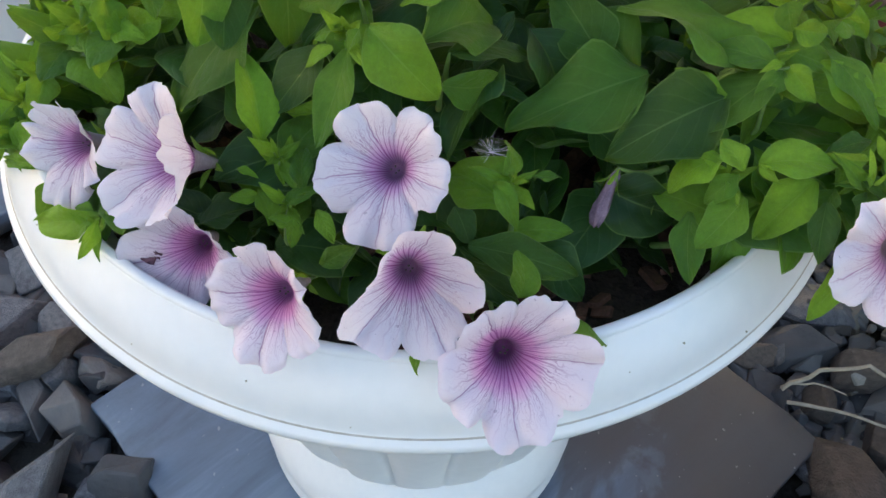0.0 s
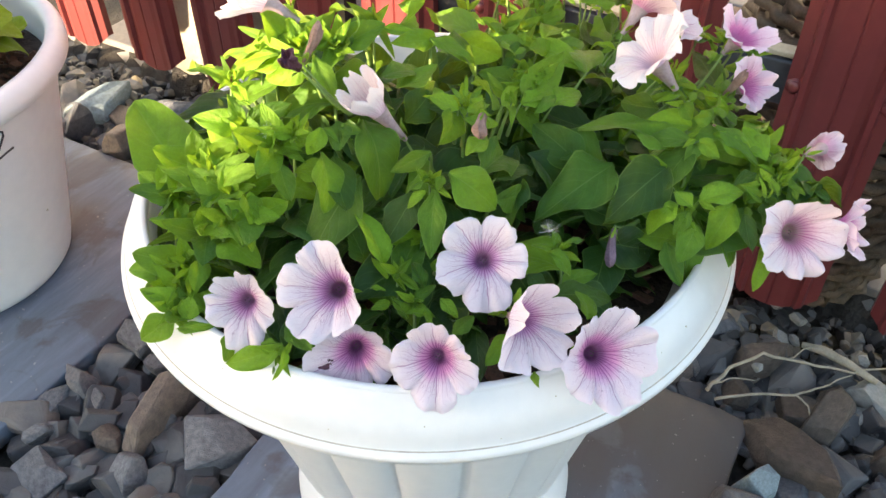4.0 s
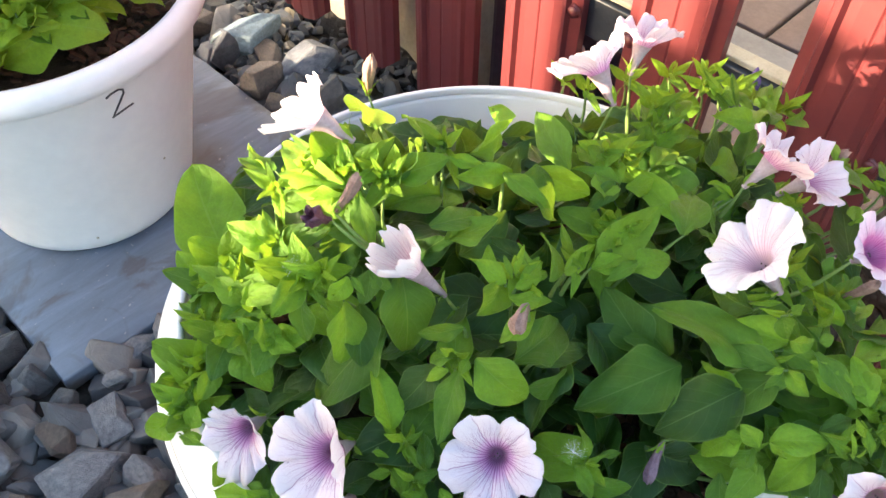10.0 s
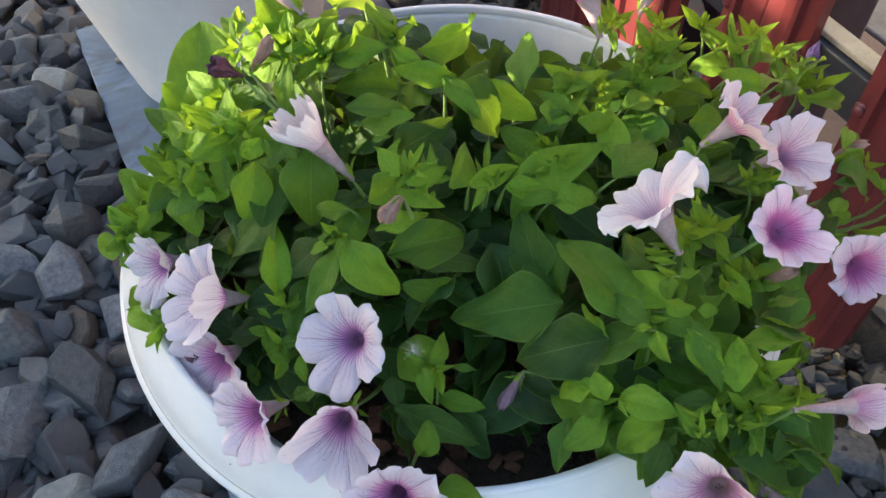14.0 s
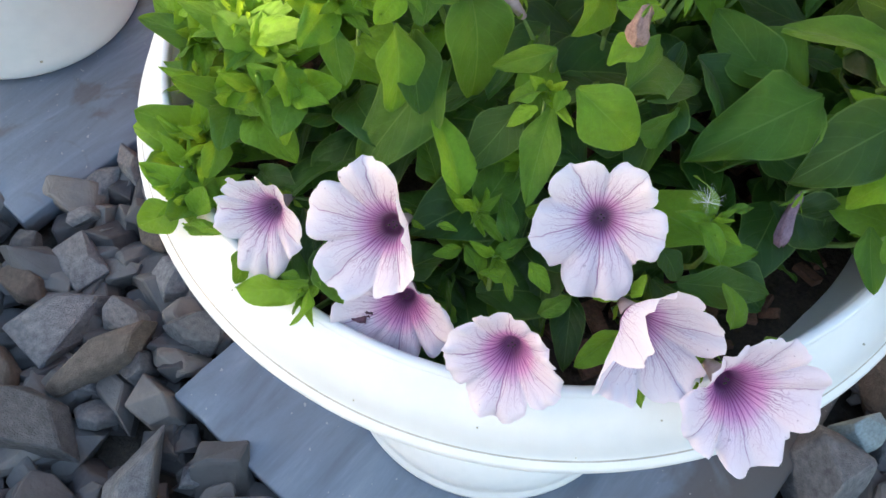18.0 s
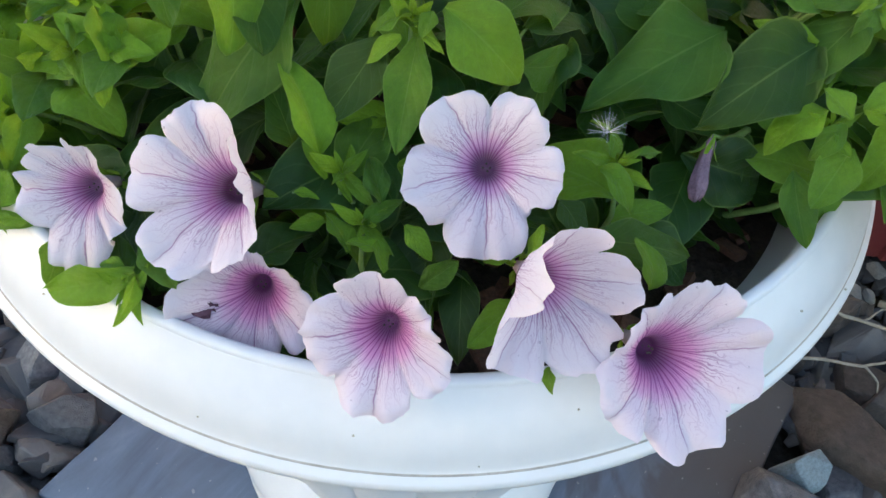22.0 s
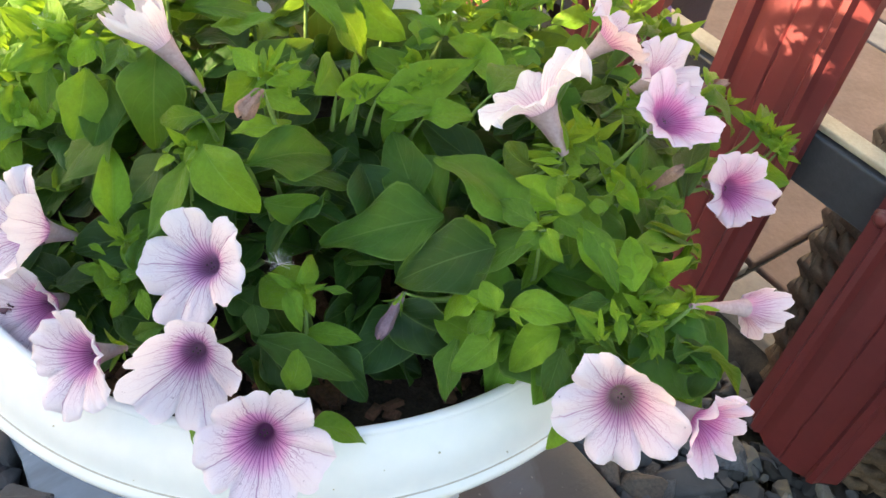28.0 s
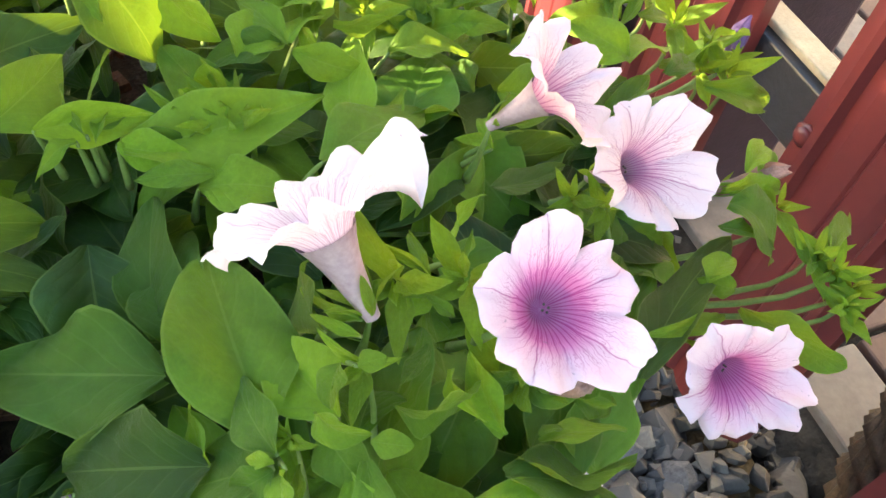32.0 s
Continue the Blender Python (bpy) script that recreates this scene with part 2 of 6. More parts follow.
def slab_material(name, stained):
    """Riven slate: blue-grey with long streaks and brown stains."""
    m, nt, b = material(name, 0.5)
    tc = nt.nodes.new("ShaderNodeTexCoord")
    mp = nt.nodes.new("ShaderNodeMapping")
    mp.inputs["Scale"].default_value = (3.0, 16.0, 3.0)
    nt.links.new(tc.outputs["Object"], mp.inputs["Vector"])
    n = node(nt, "ShaderNodeTexNoise", Scale=1.6, Detail=8.0, Roughness=0.65, Distortion=0.4)
    nt.links.new(mp.outputs[0], n.inputs["Vector"])
    col = ramp(nt, n.outputs["Fac"], [(0.3, (0.08, 0.10, 0.135)), (0.55, (0.125, 0.160, 0.215)), (0.78, (0.20, 0.245, 0.31))])
    sep = nt.nodes.new("ShaderNodeSeparateXYZ")
    nt.links.new(tc.outputs["Object"], sep.inputs[0])
    # stained: how much brown and dark grey grow towards +x and -y
    stain_field = maths(nt, 'ADD', noise_of(nt, 7.0, 5, 0.6, distortion=0.8), maths(nt, 'MULTIPLY', maths(nt, 'SUBTRACT', sep.outputs[0], sep.outputs[1]), stained))
    stain = ramp(nt, stain_field, [(0.50, (0, 0, 0)), (0.56, (1, 1, 1))])
    greyed = ramp(nt, maths(nt, 'ADD', noise_of(nt, 3.0, 4), maths(nt, 'MULTIPLY', maths(nt, 'SUBTRACT', sep.outputs[0], sep.outputs[1]), stained * 1.3)), [(0.5, (0, 0, 0)), (0.66, (1, 1, 1))])
    col = mix(nt, maths(nt, 'MULTIPLY', greyed, 0.8), col, (0.115, 0.110, 0.108))
    col = mix(nt, maths(nt, 'MULTIPLY', stain, 0.55), col, (0.062, 0.052, 0.046))
    specks = maths(nt, 'GREATER_THAN', noise_of(nt, 130, 2), 0.72)
    col = mix(nt, maths(nt, 'MULTIPLY', specks, 0.4), col, (0.42, 0.42, 0.40))
    nt.links.new(col, b.inputs["Base Color"])
    bump(nt, b, maths(nt, 'ADD', n.outputs["Fac"], maths(nt, 'MULTIPLY', noise_of(nt, 160, 6), 0.3)), 0.4, 0.003)
    return m


M_URN = speckled("white_plastic", (0.605, 0.615, 0.64), (0.69, 0.69, 0.71), 9, 0.36, 60, 0.06, 0.001)
M_POT = speckled("pot_plastic", (0.69, 0.70, 0.73), (0.79, 0.795, 0.815), 6, 0.42, 80, 0.06, 0.001)
M_DIRT = speckled("grime", (0.30, 0.27, 0.20), (0.50, 0.47, 0.40), 40, 0.8)
M_GROOVE = speckled("dusty_groove", (0.27, 0.25, 0.22), (0.48, 0.46, 0.43), 30, 0.8)
M_INK = speckled("black_marker", (0.02, 0.02, 0.03), (0.05, 0.05, 0.06), 60, 0.5)
M_SLAB = slab_material("blue_slate_slab", 0.0)
M_SLAB_STAINED = slab_material("stained_slate_slab", 0.42)
M_STONE = speckled("slate_chip", (0.030, 0.034, 0.045), (0.150, 0.152, 0.165), 16, 0.5, 60, 0.7, 0.004, random_shift=1.1)
M_STONE_WARM = speckled("brown_slate", (0.045, 0.037, 0.034), (0.155, 0.120, 0.102), 16, 0.65, 60, 0.7, 0.004, random_shift=0.7)
M_STONE_PALE = speckled("pale_stone", (0.17, 0.165, 0.16), (0.33, 0.32, 0.30), 14, 0.7, 60, 0.6, 0.003, random_shift=0.5)
M_STONE_BLUE = speckled("blue_painted_stone", (0.10, 0.13, 0.15), (0.26, 0.33, 0.36), 22, 0.5, 60, 0.4, 0.003)
M_GROUND = speckled("dark_grit", (0.012, 0.011, 0.010), (0.050, 0.043, 0.036), 30, 0.9, 120, 1.0, 0.006)
M_MOSS = speckled("yellow_moss_soil", (0.018, 0.015, 0.010), (0.085, 0.065, 0.032), 26, 0.9, 90, 1.0, 0.006)
M_SOIL = speckled("potting_soil", (0.012, 0.009, 0.007), (0.07, 0.045, 0.032), 60, 0.95, 200, 1.0, 0.006)
M_BARK = speckled("bark_chip", (0.035, 0.016, 0.010), (0.17, 0.075, 0.045), 60, 0.85, 200, 0.8, 0.003, random_shift=0.6)
M_RED = speckled("red_painted_metal", (0.098, 0.0165, 0.018), (0.136, 0.0245, 0.0245), 8, 0.38, 90, 0.08, 0.001)
M_RAIL = speckled("dark_steel_rail", (0.016, 0.02, 0.026), (0.04, 0.045, 0.055), 14, 0.4)
M_CREAM = speckled("cream_lit_top", (0.25, 0.22, 0.16), (0.39, 0.355, 0.27), 30, 0.7)
M_PAVE = speckled("tan_paver", (0.085, 0.055, 0.048), (0.145, 0.098, 0.088), 12, 0.8, 80, 0.4, 0.002, random_shift=0.35)
M_GREYPAVE = speckled("grey_paver", (0.12, 0.115, 0.115), (0.20, 0.19, 0.19), 12, 0.8, 80, 0.4, 0.002, random_shift=0.3)
M_WICKER = speckled("dark_wicker", (0.030, 0.020, 0.013), (0.13, 0.09, 0.06), 45, 0.7, 200, 0.5, 0.002)
M_CLOTH = speckled("pale_cloth", (0.36, 0.33, 0.28), (0.55, 0.52, 0.46), 14, 0.9, 150, 0.4, 0.002)
M_DARKCLOTH = speckled("plum_black_plastic", (0.018, 0.010, 0.020), (0.045, 0.025, 0.045), 14, 0.6)
M_WHITE = speckled("white_dot", (0.66, 0.66, 0.64), (0.80, 0.80, 0.78), 20, 0.6)
M_TWIG = speckled("dry_root", (0.21, 0.175, 0.13), (0.40, 0.35, 0.28), 60, 0.85, 250, 0.6, 0.001)
M_BLOCKER = speckled("blocker_surface", (0.52, 0.50, 0.46), (0.64, 0.62, 0.58), 3, 0.9, 60, 0.3, 0.003)
M_LEAF = leaf_material("petunia_leaf", (0.034, 0.110, 0.012), (0.168, 0.335, 0.017), (0.42, 0.64, 0.03))
M_OLD = leaf_material("mature_leaf", (0.016, 0.057, 0.009), (0.053, 0.140, 0.012), (0.34, 0.54, 0.03))
# the next two: leaf greens darkened to carry the shade inside the plant
M_SHADED = leaf_material("shaded_leaf", (0.009, 0.038, 0.010), (0.032, 0.102, 0.016), (0.28, 0.46, 0.03), True)
M_HALF_SHADED = leaf_material("half_shaded_leaf", (0.022, 0.085, 0.012), (0.095, 0.24, 0.020), (0.36, 0.56, 0.03), True)
M_YOUNG = leaf_material("young_leaf", (0.075, 0.185, 0.012), (0.195, 0.355, 0.018), (0.46, 0.66, 0.045))
# brighter than M_YOUNG: sun on the pot's seedlings is put into this green
M_LIME = leaf_material("sunlit_lime_leaf", (0.11, 0.22, 0.014), (0.29, 0.44, 0.024), (0.60, 0.76, 0.06))
M_STEM = speckled("green_stem", (0.09, 0.16, 0.035), (0.18, 0.28, 0.07), 80, 0.6, 500, 0.4, 0.0005)
M_TUBE = speckled("flower_tube", (0.24, 0.15, 0.19), (0.46, 0.35, 0.36), 60, 0.6, 500, 0.3, 0.0005)
M_PETAL = petal_material("pale_lilac_petal", (0.765, 0.685, 0.755), (0.745, 0.635, 0.725), (0.27, 0.045, 0.22), (0.17, 0.10, 0.13), (0.69, 0.41, 0.64))
M_ROSY = petal_material("rosy_lilac_petal", (0.77, 0.675, 0.75), (0.75, 0.61, 0.71), (0.25, 0.03, 0.20), (0.14, 0.06, 0.11), (0.69, 0.32, 0.57), 1.3)
M_MAGENTA = petal_material("pink_petal_magenta_veins", (0.83, 0.66, 0.75), (0.80, 0.53, 0.68), (0.40, 0.04, 0.22), (0.52, 0.20, 0.36), (0.70, 0.27, 0.51), 1.4)
M_PINK = petal_material("pale_pink_petal", (0.83, 0.71, 0.77), (0.81, 0.64, 0.72), (0.40, 0.10, 0.26), (0.32, 0.26, 0.20), (0.74, 0.46, 0.60), 1.1)
M_PALE = petal_material("whitish_petal", (0.77, 0.71, 0.75), (0.75, 0.665, 0.715), (0.55, 0.34, 0.46), (0.45, 0.30, 0.34), (0.80, 0.64, 0.73), 1.0)
M_WILT = speckled("wilted_petal", (0.05, 0.012, 0.03), (0.15, 0.05, 0.08), 90, 0.6, 400, 0.8, 0.001)
M_WILTPALE = speckled("withered_pale_petal", (0.13, 0.068, 0.048), (0.37, 0.23, 0.19), 120, 0.7, 400, 0.8, 0.001)
M_WILTLILAC = speckled("withered_lilac_petal", (0.085, 0.05, 0.07), (0.24, 0.15, 0.20), 120, 0.7, 400, 0.8, 0.001)
M_PURPLE = speckled("purple_bud_skin", (0.06, 0.03, 0.11), (0.16, 0.09, 0.22), 120, 0.6, 400, 0.4, 0.0006)
M_ANTHER = speckled("anther", (0.06, 0.045, 0.035), (0.12, 0.095, 0.065), 300, 0.8)
M_FLUFF = speckled("seed_fluff", (0.75, 0.75, 0.72), (0.85, 0.85, 0.83), 300, 0.8)


# ---------- building helpers ----------
def mesh_of(name, bm, mat, smooth=True):
    bm.normal_update()
    me = bpy.data.meshes.new(name)
    bm.to_mesh(me)
    bm.free()
    for m in (mat if isinstance(mat, (list, tuple)) else [mat]):
        me.materials.append(m)
    me.polygons.foreach_set("use_smooth", [smooth] * len(me.polygons))
    return me


def part(name, bm, mat, parent, label="", smooth=True):
    me = bm if isinstance(bm, bpy.types.Mesh) else mesh_of(name, bm, mat, smooth)
    ob = new(name, me)
    ob.parent = parent
    return tagged(ob, label)


def thing(name, label, category, m=None, group="", kind=""):
    ob = tagged(new(name), label, category, group, kind)
    if m is not None:
        ob.matrix_basis = m
    return ob


def solid(name, bm, mat, label, category, m=None, group="", kind="", smooth=True):
    ob = tagged(new(name, bm if isinstance(bm, bpy.types.Mesh) else mesh_of(name, bm, mat, smooth)), label, category, group, kind)
    if m is not None:
        ob.matrix_basis = m
    return ob


def box(x0, y0, z0, x1, y1, z1, bevel=0.0, bm=None):
    bm = bm or bmesh.new()
    vs = bmesh.ops.create_cube(bm, size=1)["verts"]
    for v in vs:
        v.co = Vector(((x0 + x1) / 2 + v.co.x * (x1 - x0), (y0 + y1) / 2 + v.co.y * (y1 - y0), (z0 + z1) / 2 + v.co.z * (z1 - z0)))
    if bevel:
        es = list({e for v in vs for e in v.link_edges})
        bmesh.ops.bevel(bm, geom=es, offset=bevel, segments=2, affect='EDGES', profile=0.5)
    return bm


def lathe(profile, steps=96, radial=None):
    """profile: rows of (r, z) from first ring to last; radial(r, z, k, angle) may change r."""
    bm = bmesh.new()
    rings = []
    for k, (r, z) in enumerate(profile):
        ring = []
        for i in range(steps):
            a = 2 * math.pi * i / steps
            rr = radial(r, z, k, a) if radial else r
            ring.append(bm.verts.new((rr * math.cos(a), rr * math.sin(a), z)))
        rings.append(ring)
    for p, q in zip(rings, rings[1:]):
        for i in range(steps):
            j = (i + 1) % steps
            bm.faces.new((p[i], p[j], q[j], q[i]))
    return bm


def tube(points, radii, sides=8, bm=None, cap=True):
    """A round rod along points."""
    bm = bm or bmesh.new()
    pts = [Vector(p) for p in points]
    rings = []
    side = None
    for i, p in enumerate(pts):
        d = (pts[min(i + 1, len(pts) - 1)] - pts[max(i - 1, 0)]).normalized()
        if side is None:
            side = d.orthogonal().normalized()
        side = (side - d * side.dot(d)).normalized()
        other = d.cross(side)
        r = radii[i] if isinstance(radii, (list, tuple)) else radii
        rings.append([bm.verts.new(p + r * (math.cos(a) * side + math.sin(a) * other)) for a in [2 * math.pi * k / sides for k in range(sides)]])
    for a, b in zip(rings, rings[1:]):
        for k in range(sides):
            bm.faces.new((a[k], a[(k + 1) % sides], b[(k + 1) % sides], b[k]))
    if cap:
        bm.faces.new(rings[0][::-1])
        bm.faces.new(rings[-1])
    return bm


def bend(p0, p1, lift, n=7):
    """Points from p0 to p1, bowed by the vector lift."""
    p0, p1, lift = Vector(p0), Vector(p1), Vector(lift)
    return [p0.lerp(p1, k / (n - 1)) + lift * math.sin(math.pi * k / (n - 1)) for k in range(n)]


# ---------- ground, slabs, chips ----------
U = Vector((0.735, 0.678, 0)).normalized()     # away from the yard, across the fence
V = Vector((0.678, -0.735, 0)).normalized()    # along the fence
YAW = math.degrees(math.atan2(V.y, V.x))


def at_uv(u, v, z=0.0):
    return U * u + V * v + Vector((0, 0, z))


def hill(x, y):
    """The bed is slightly uneven."""
    return 0.008 * noise.noise(Vector((x * 6, y * 6, 0.3)))


bm = bmesh.new()
N = 150
grid = [[None] * (N + 1) for _ in range(N + 1)]
for i in range(N + 1):
    for j in range(N + 1):
        a, b = 2 * i / N - 1, 2 * j / N - 1
        x = 2.0 * a + 40 * a ** 9
        y = 0.6 + 2.0 * b + 40 * b ** 9
        u = x * U.x + y * U.y
        z = hill(x, y) - 0.012 if u < 0.81 else 0.03
        grid[i][j] = bm.verts.new((x, y, z))
for i in range(N):
    for j in range(N):
        bm.faces.new((grid[i][j], grid[i + 1][j], grid[i + 1][j + 1], grid[i][j + 1]))
solid("ground", bm, M_GROUND, "dark grit and soil bed under the slate chips", "ground", kind="structure")


def slab(length, breadth):
    bm = box(0, 0, -0.03, length, breadth, 0, 0.003)
    bmesh.ops.subdivide_edges(bm, edges=[e for e in bm.edges if e.calc_length() > 0.1], cuts=14, use_grid_fill=True)
    for v in bm.verts:
        v.co.z += 0.0018 * noise.noise(v.co * 9) if v.co.z > -0.004 else 0
        edge = 0.004 * noise.noise(Vector((v.co.x * 22, v.co.y * 22, 3)))
        if v.co.x < 0.01 or v.co.x > length - 0.01:
            v.co.x += edge
        if v.co.y < 0.01 or v.co.y > breadth - 0.01:
            v.co.y += edge
    return bm


SLAB_TURN = math.degrees(math.atan2(U.y, U.x))
solid("slate_slab", slab(0.52, 0.52), M_SLAB_STAINED, "square grey slate slab with brown stains, under the white urn", "paving slab",
      Matrix.Translation((0.022, 0.008, 0.03)) @ pose(0, 0, 0, 0, 0, SLAB_TURN), group="slate slabs")
solid("slate_slab", slab(0.52, 0.50), M_SLAB, "blue-grey slate paving slab under the numbered pot", "paving slab",
      Matrix.Translation((-0.512, 0.617, 0.03)) @ pose(0, 0, 0, 0, 0, SLAB_TURN), group="slate slabs")
URN = Vector((0.001, 0.396, 0.03))
POT = Vector((-0.555, 0.985, 0.03))


def on_slab(x, y, margin=0.02):
    for ox, oy, n, m in ((0.022, 0.008, 0.52, 0.52), (-0.512, 0.617, 0.52, 0.50)):
        d = Vector((x - ox, y - oy, 0))
        a, b = d.dot(U), d.dot(-V)
        if -margin < a < n + margin and -margin < b < m + margin:
            return True
    return False


def chip_mesh(seed, flat):
    """A broken shard of slate, about 1 across: an uneven outline, a tilted top face, sharp worn edges."""
    rnd = random.Random(seed)
    bm = bmesh.new()
    count = rnd.choice((4, 5, 5, 6))
    turn, long = rnd.uniform(0, 6), rnd.uniform(0.62, 1.0)
    tilt = (rnd.uniform(-0.45, 0.45), rnd.uniform(-0.45, 0.45))
    for k in range(count):
        a = turn + (k + rnd.uniform(-0.32, 0.32)) * 2 * math.pi / count
        r = 0.5 * rnd.uniform(0.66, 1.08)
        x, y = r * math.cos(a), r * math.sin(a) * long
        q = rnd.uniform(0.55, 0.95)
        bm.verts.new((x * q + 0.05, y * q, flat * (0.85 + rnd.uniform(-0.14, 0.14)) + 0.55 * flat * (tilt[0] * x + tilt[1] * y) * 2))
        bm.verts.new((x, y, flat * rnd.uniform(-0.25, 0.35)))
        bm.verts.new((x * 0.8, y * 0.8, -flat * rnd.uniform(0.7, 1.0)))
    for _ in range(2):
        a = rnd.uniform(0, 6.28)
        bm.verts.new((0.28 * math.cos(a), 0.28 * long * math.sin(a), flat * rnd.uniform(0.9, 1.25)))
    bmesh.ops.convex_hull(bm, input=bm.verts)
    bmesh.ops.delete(bm, geom=[v for v in bm.verts if not v.link_faces], context='VERTS')
    bmesh.ops.dissolve_limit(bm, angle_limit=0.20, verts=bm.verts[:], edges=bm.edges[:])
    bmesh.ops.bevel(bm, geom=list(bm.edges), offset=0.016, segments=1, profile=0.6, affect='EDGES')
    for v in bm.verts:
        v.co *= 1 + 0.10 * noise.noise(v.co * 6 + Vector((seed, 0, 0)))
    return bm


CHIPS = [mesh_of("chip", chip_mesh(40 + k, (0.17, 0.23, 0.29, 0.34)[k % 4]), M_STONE, False) for k in range(18)]
CHIPS_WARM = [mesh_of("chip", chip_mesh(80 + k, (0.18, 0.24, 0.30)[k % 3]), M_STONE_WARM, False) for k in range(9)]
CHIPS_PALE = [mesh_of("chip", chip_mesh(95 + k, 0.24), M_STONE_PALE, False) for k in range(3)]


def in_bed(x, y):
    u = x * U.x + y * U.y
    return u < 0.70 and not on_slab(x, y, 0.012)


rnd = random.Random(7)
placed = 0
tries = 0
spots = []
while placed < 290 and tries < 9000:
    tries += 1
    x, y = rnd.uniform(-0.95, 0.75), rnd.uniform(-0.12, 1.45)
    near_left = -0.85 < x < -0.12 and 0.1 < y < 1.0
    near_right = 0.2 < x < 0.75 and 0.05 < y < 0.6
    near_back = -0.6 < x < 0.0 and 0.9 < y < 1.5
    if not (near_left or near_right or near_back) or not in_bed(x, y):
        continue
    s = rnd.uniform(0.075, 0.14) * (1.0 if rnd.random() < 0.72 else 0.6)
    if any((x - a) ** 2 + (y - b) ** 2 < (0.36 * (s + c)) ** 2 for a, b, c in spots):
        continue
    spots.append((x, y, s))
    pick = rnd.random()
    pool, tone = (CHIPS, "dark grey slate chip, angular and dusty") if pick < 0.70 else (CHIPS_WARM, "brownish slate chip with a broken face") if pick < 0.95 else (CHIPS_PALE, "pale grey stone among slate chips")
    m = pose(x, y, hill(x, y) + 0.012 + 0.1 * s, rnd.gauss(0, 20), rnd.gauss(0, 20), rnd.uniform(0, 360)) @ Matrix.Diagonal((s * rnd.uniform(0.9, 1.35), s * rnd.uniform(0.8, 1.15), s * rnd.uniform(0.9, 1.3), 1))
    solid("slate_chip", rnd.choice(pool), None, tone + ", lying in the gravel bed", "stone", m, group="slate chips")
    placed += 1


def scatter(count, area, size, pool, seed, lift):
    """Many chips in one mesh."""
    rnd = random.Random(seed)
    verts, faces = [], []
    data = [([v.co.copy() for v in me.vertices], [tuple(p.vertices) for p in me.polygons]) for me in pool]
    n = 0
    while n < count:
        x, y = rnd.uniform(area[0], area[1]), rnd.uniform(area[2], area[3])
        if not in_bed(x, y):
            n += 0.2
            continue
        n += 1
        s = rnd.uniform(*size)
        m = pose(x, y, hill(x, y) + rnd.uniform(*lift), rnd.gauss(0, 24), rnd.gauss(0, 24), rnd.uniform(0, 360)) @ Matrix.Diagonal((s * 1.15, s, s, 1))
        vs, fs = rnd.choice(data)
        k = len(verts)
        verts.extend(m @ v for v in vs)
        faces.extend(tuple(i + k for i in f) for f in fs)
    me = bpy.data.meshes.new("slate_gravel")
    me.from_pydata([tuple(v) for v in verts], [], faces)
    return me


def island_material(name, low, high):
    m, nt, b = material(name, 0.65)
    geo = nt.nodes.new("ShaderNodeNewGeometry")
    f = maths(nt, 'ADD', maths(nt, 'MULTIPLY', geo.outputs["Random Per Island"], 0.6), maths(nt, 'MULTIPLY', noise_of(nt, 30, 6), 0.5))
    nt.links.new(ramp(nt, f, [(0.2, low), (0.75, (0.095, 0.095, 0.10)), (0.95, high)]), b.inputs["Base Color"])
    bump(nt, b, noise_of(nt, 90, 8), 0.7, 0.003)
    return m


M_GRAVEL = island_material("slate_gravel", (0.022, 0.023, 0.030), (0.155, 0.138, 0.128))
for label, count, area, size, lift, seed in (("loose slate gravel filling the bed between the slabs", 1700, (-1.0, 0.8, -0.15, 1.5), (0.045, 0.095), (-0.014, 0.004), 3),
                                             ("slate gravel further out in the bed", 2600, (-2.2, 1.6, -1.2, 2.4), (0.05, 0.1), (0.005, 0.02), 5),
                                             ("fine dark rubble by the fence", 260, (0.26, 0.66, 0.1, 0.64), (0.016, 0.045), (0.0, 0.02), 8)):
    me = scatter(count, area, size, CHIPS, seed, lift)
    me.materials.append(M_GRAVEL)
    solid("slate_gravel", me, None, label, "gravel", kind="stuff")

# mossy strip of soil and small rubble along the foot of the fence
bm = bmesh.new()
rows = []
for i in range(90):
    v = -1.9 + 2.9 * i / 89
    row = []
    for j in range(9):
        u = 0.62 + 0.17 * j / 8 + 0.03 * noise.noise(Vector((v * 5, j * 0.4, 1)))
        p = at_uv(u, v)
        row.append(bm.verts.new((p.x, p.y, hill(p.x, p.y) + 0.010 * math.sin(math.pi * j / 8) + 0.012 * noise.noise(Vector((v * 14, u * 14, 2))) - (0.02 if j in (0, 8) else 0))))
    rows.append(row)
for a, b in zip(rows, rows[1:]):
    for j in range(8):
        bm.faces.new((a[j], b[j], b[j + 1], a[j + 1]))
solid("moss_bank", bm, M_MOSS, "yellowish mossy soil bank at the foot of the red fence", "soil", kind="structure")
rnd = random.Random(21)
verts_pool = CHIPS_PALE + CHIPS[:4]
for k in range(60):
    v, u = rnd.uniform(-1.5, 0.45), rnd.uniform(0.58, 0.72)
    p = at_uv(u, v)
    s = rnd.uniform(0.015, 0.045)
    solid("pebble", rnd.choice(verts_pool if k % 3 else CHIPS_PALE), None, "small pale pebble on the mossy soil", "stone",
          pose(p.x, p.y, hill(p.x, p.y) + 0.022, rnd.uniform(-30, 30), rnd.uniform(-30, 30), rnd.uniform(0, 360)) @ Matrix.Diagonal((s, s, s, 1)), group="pebbles")

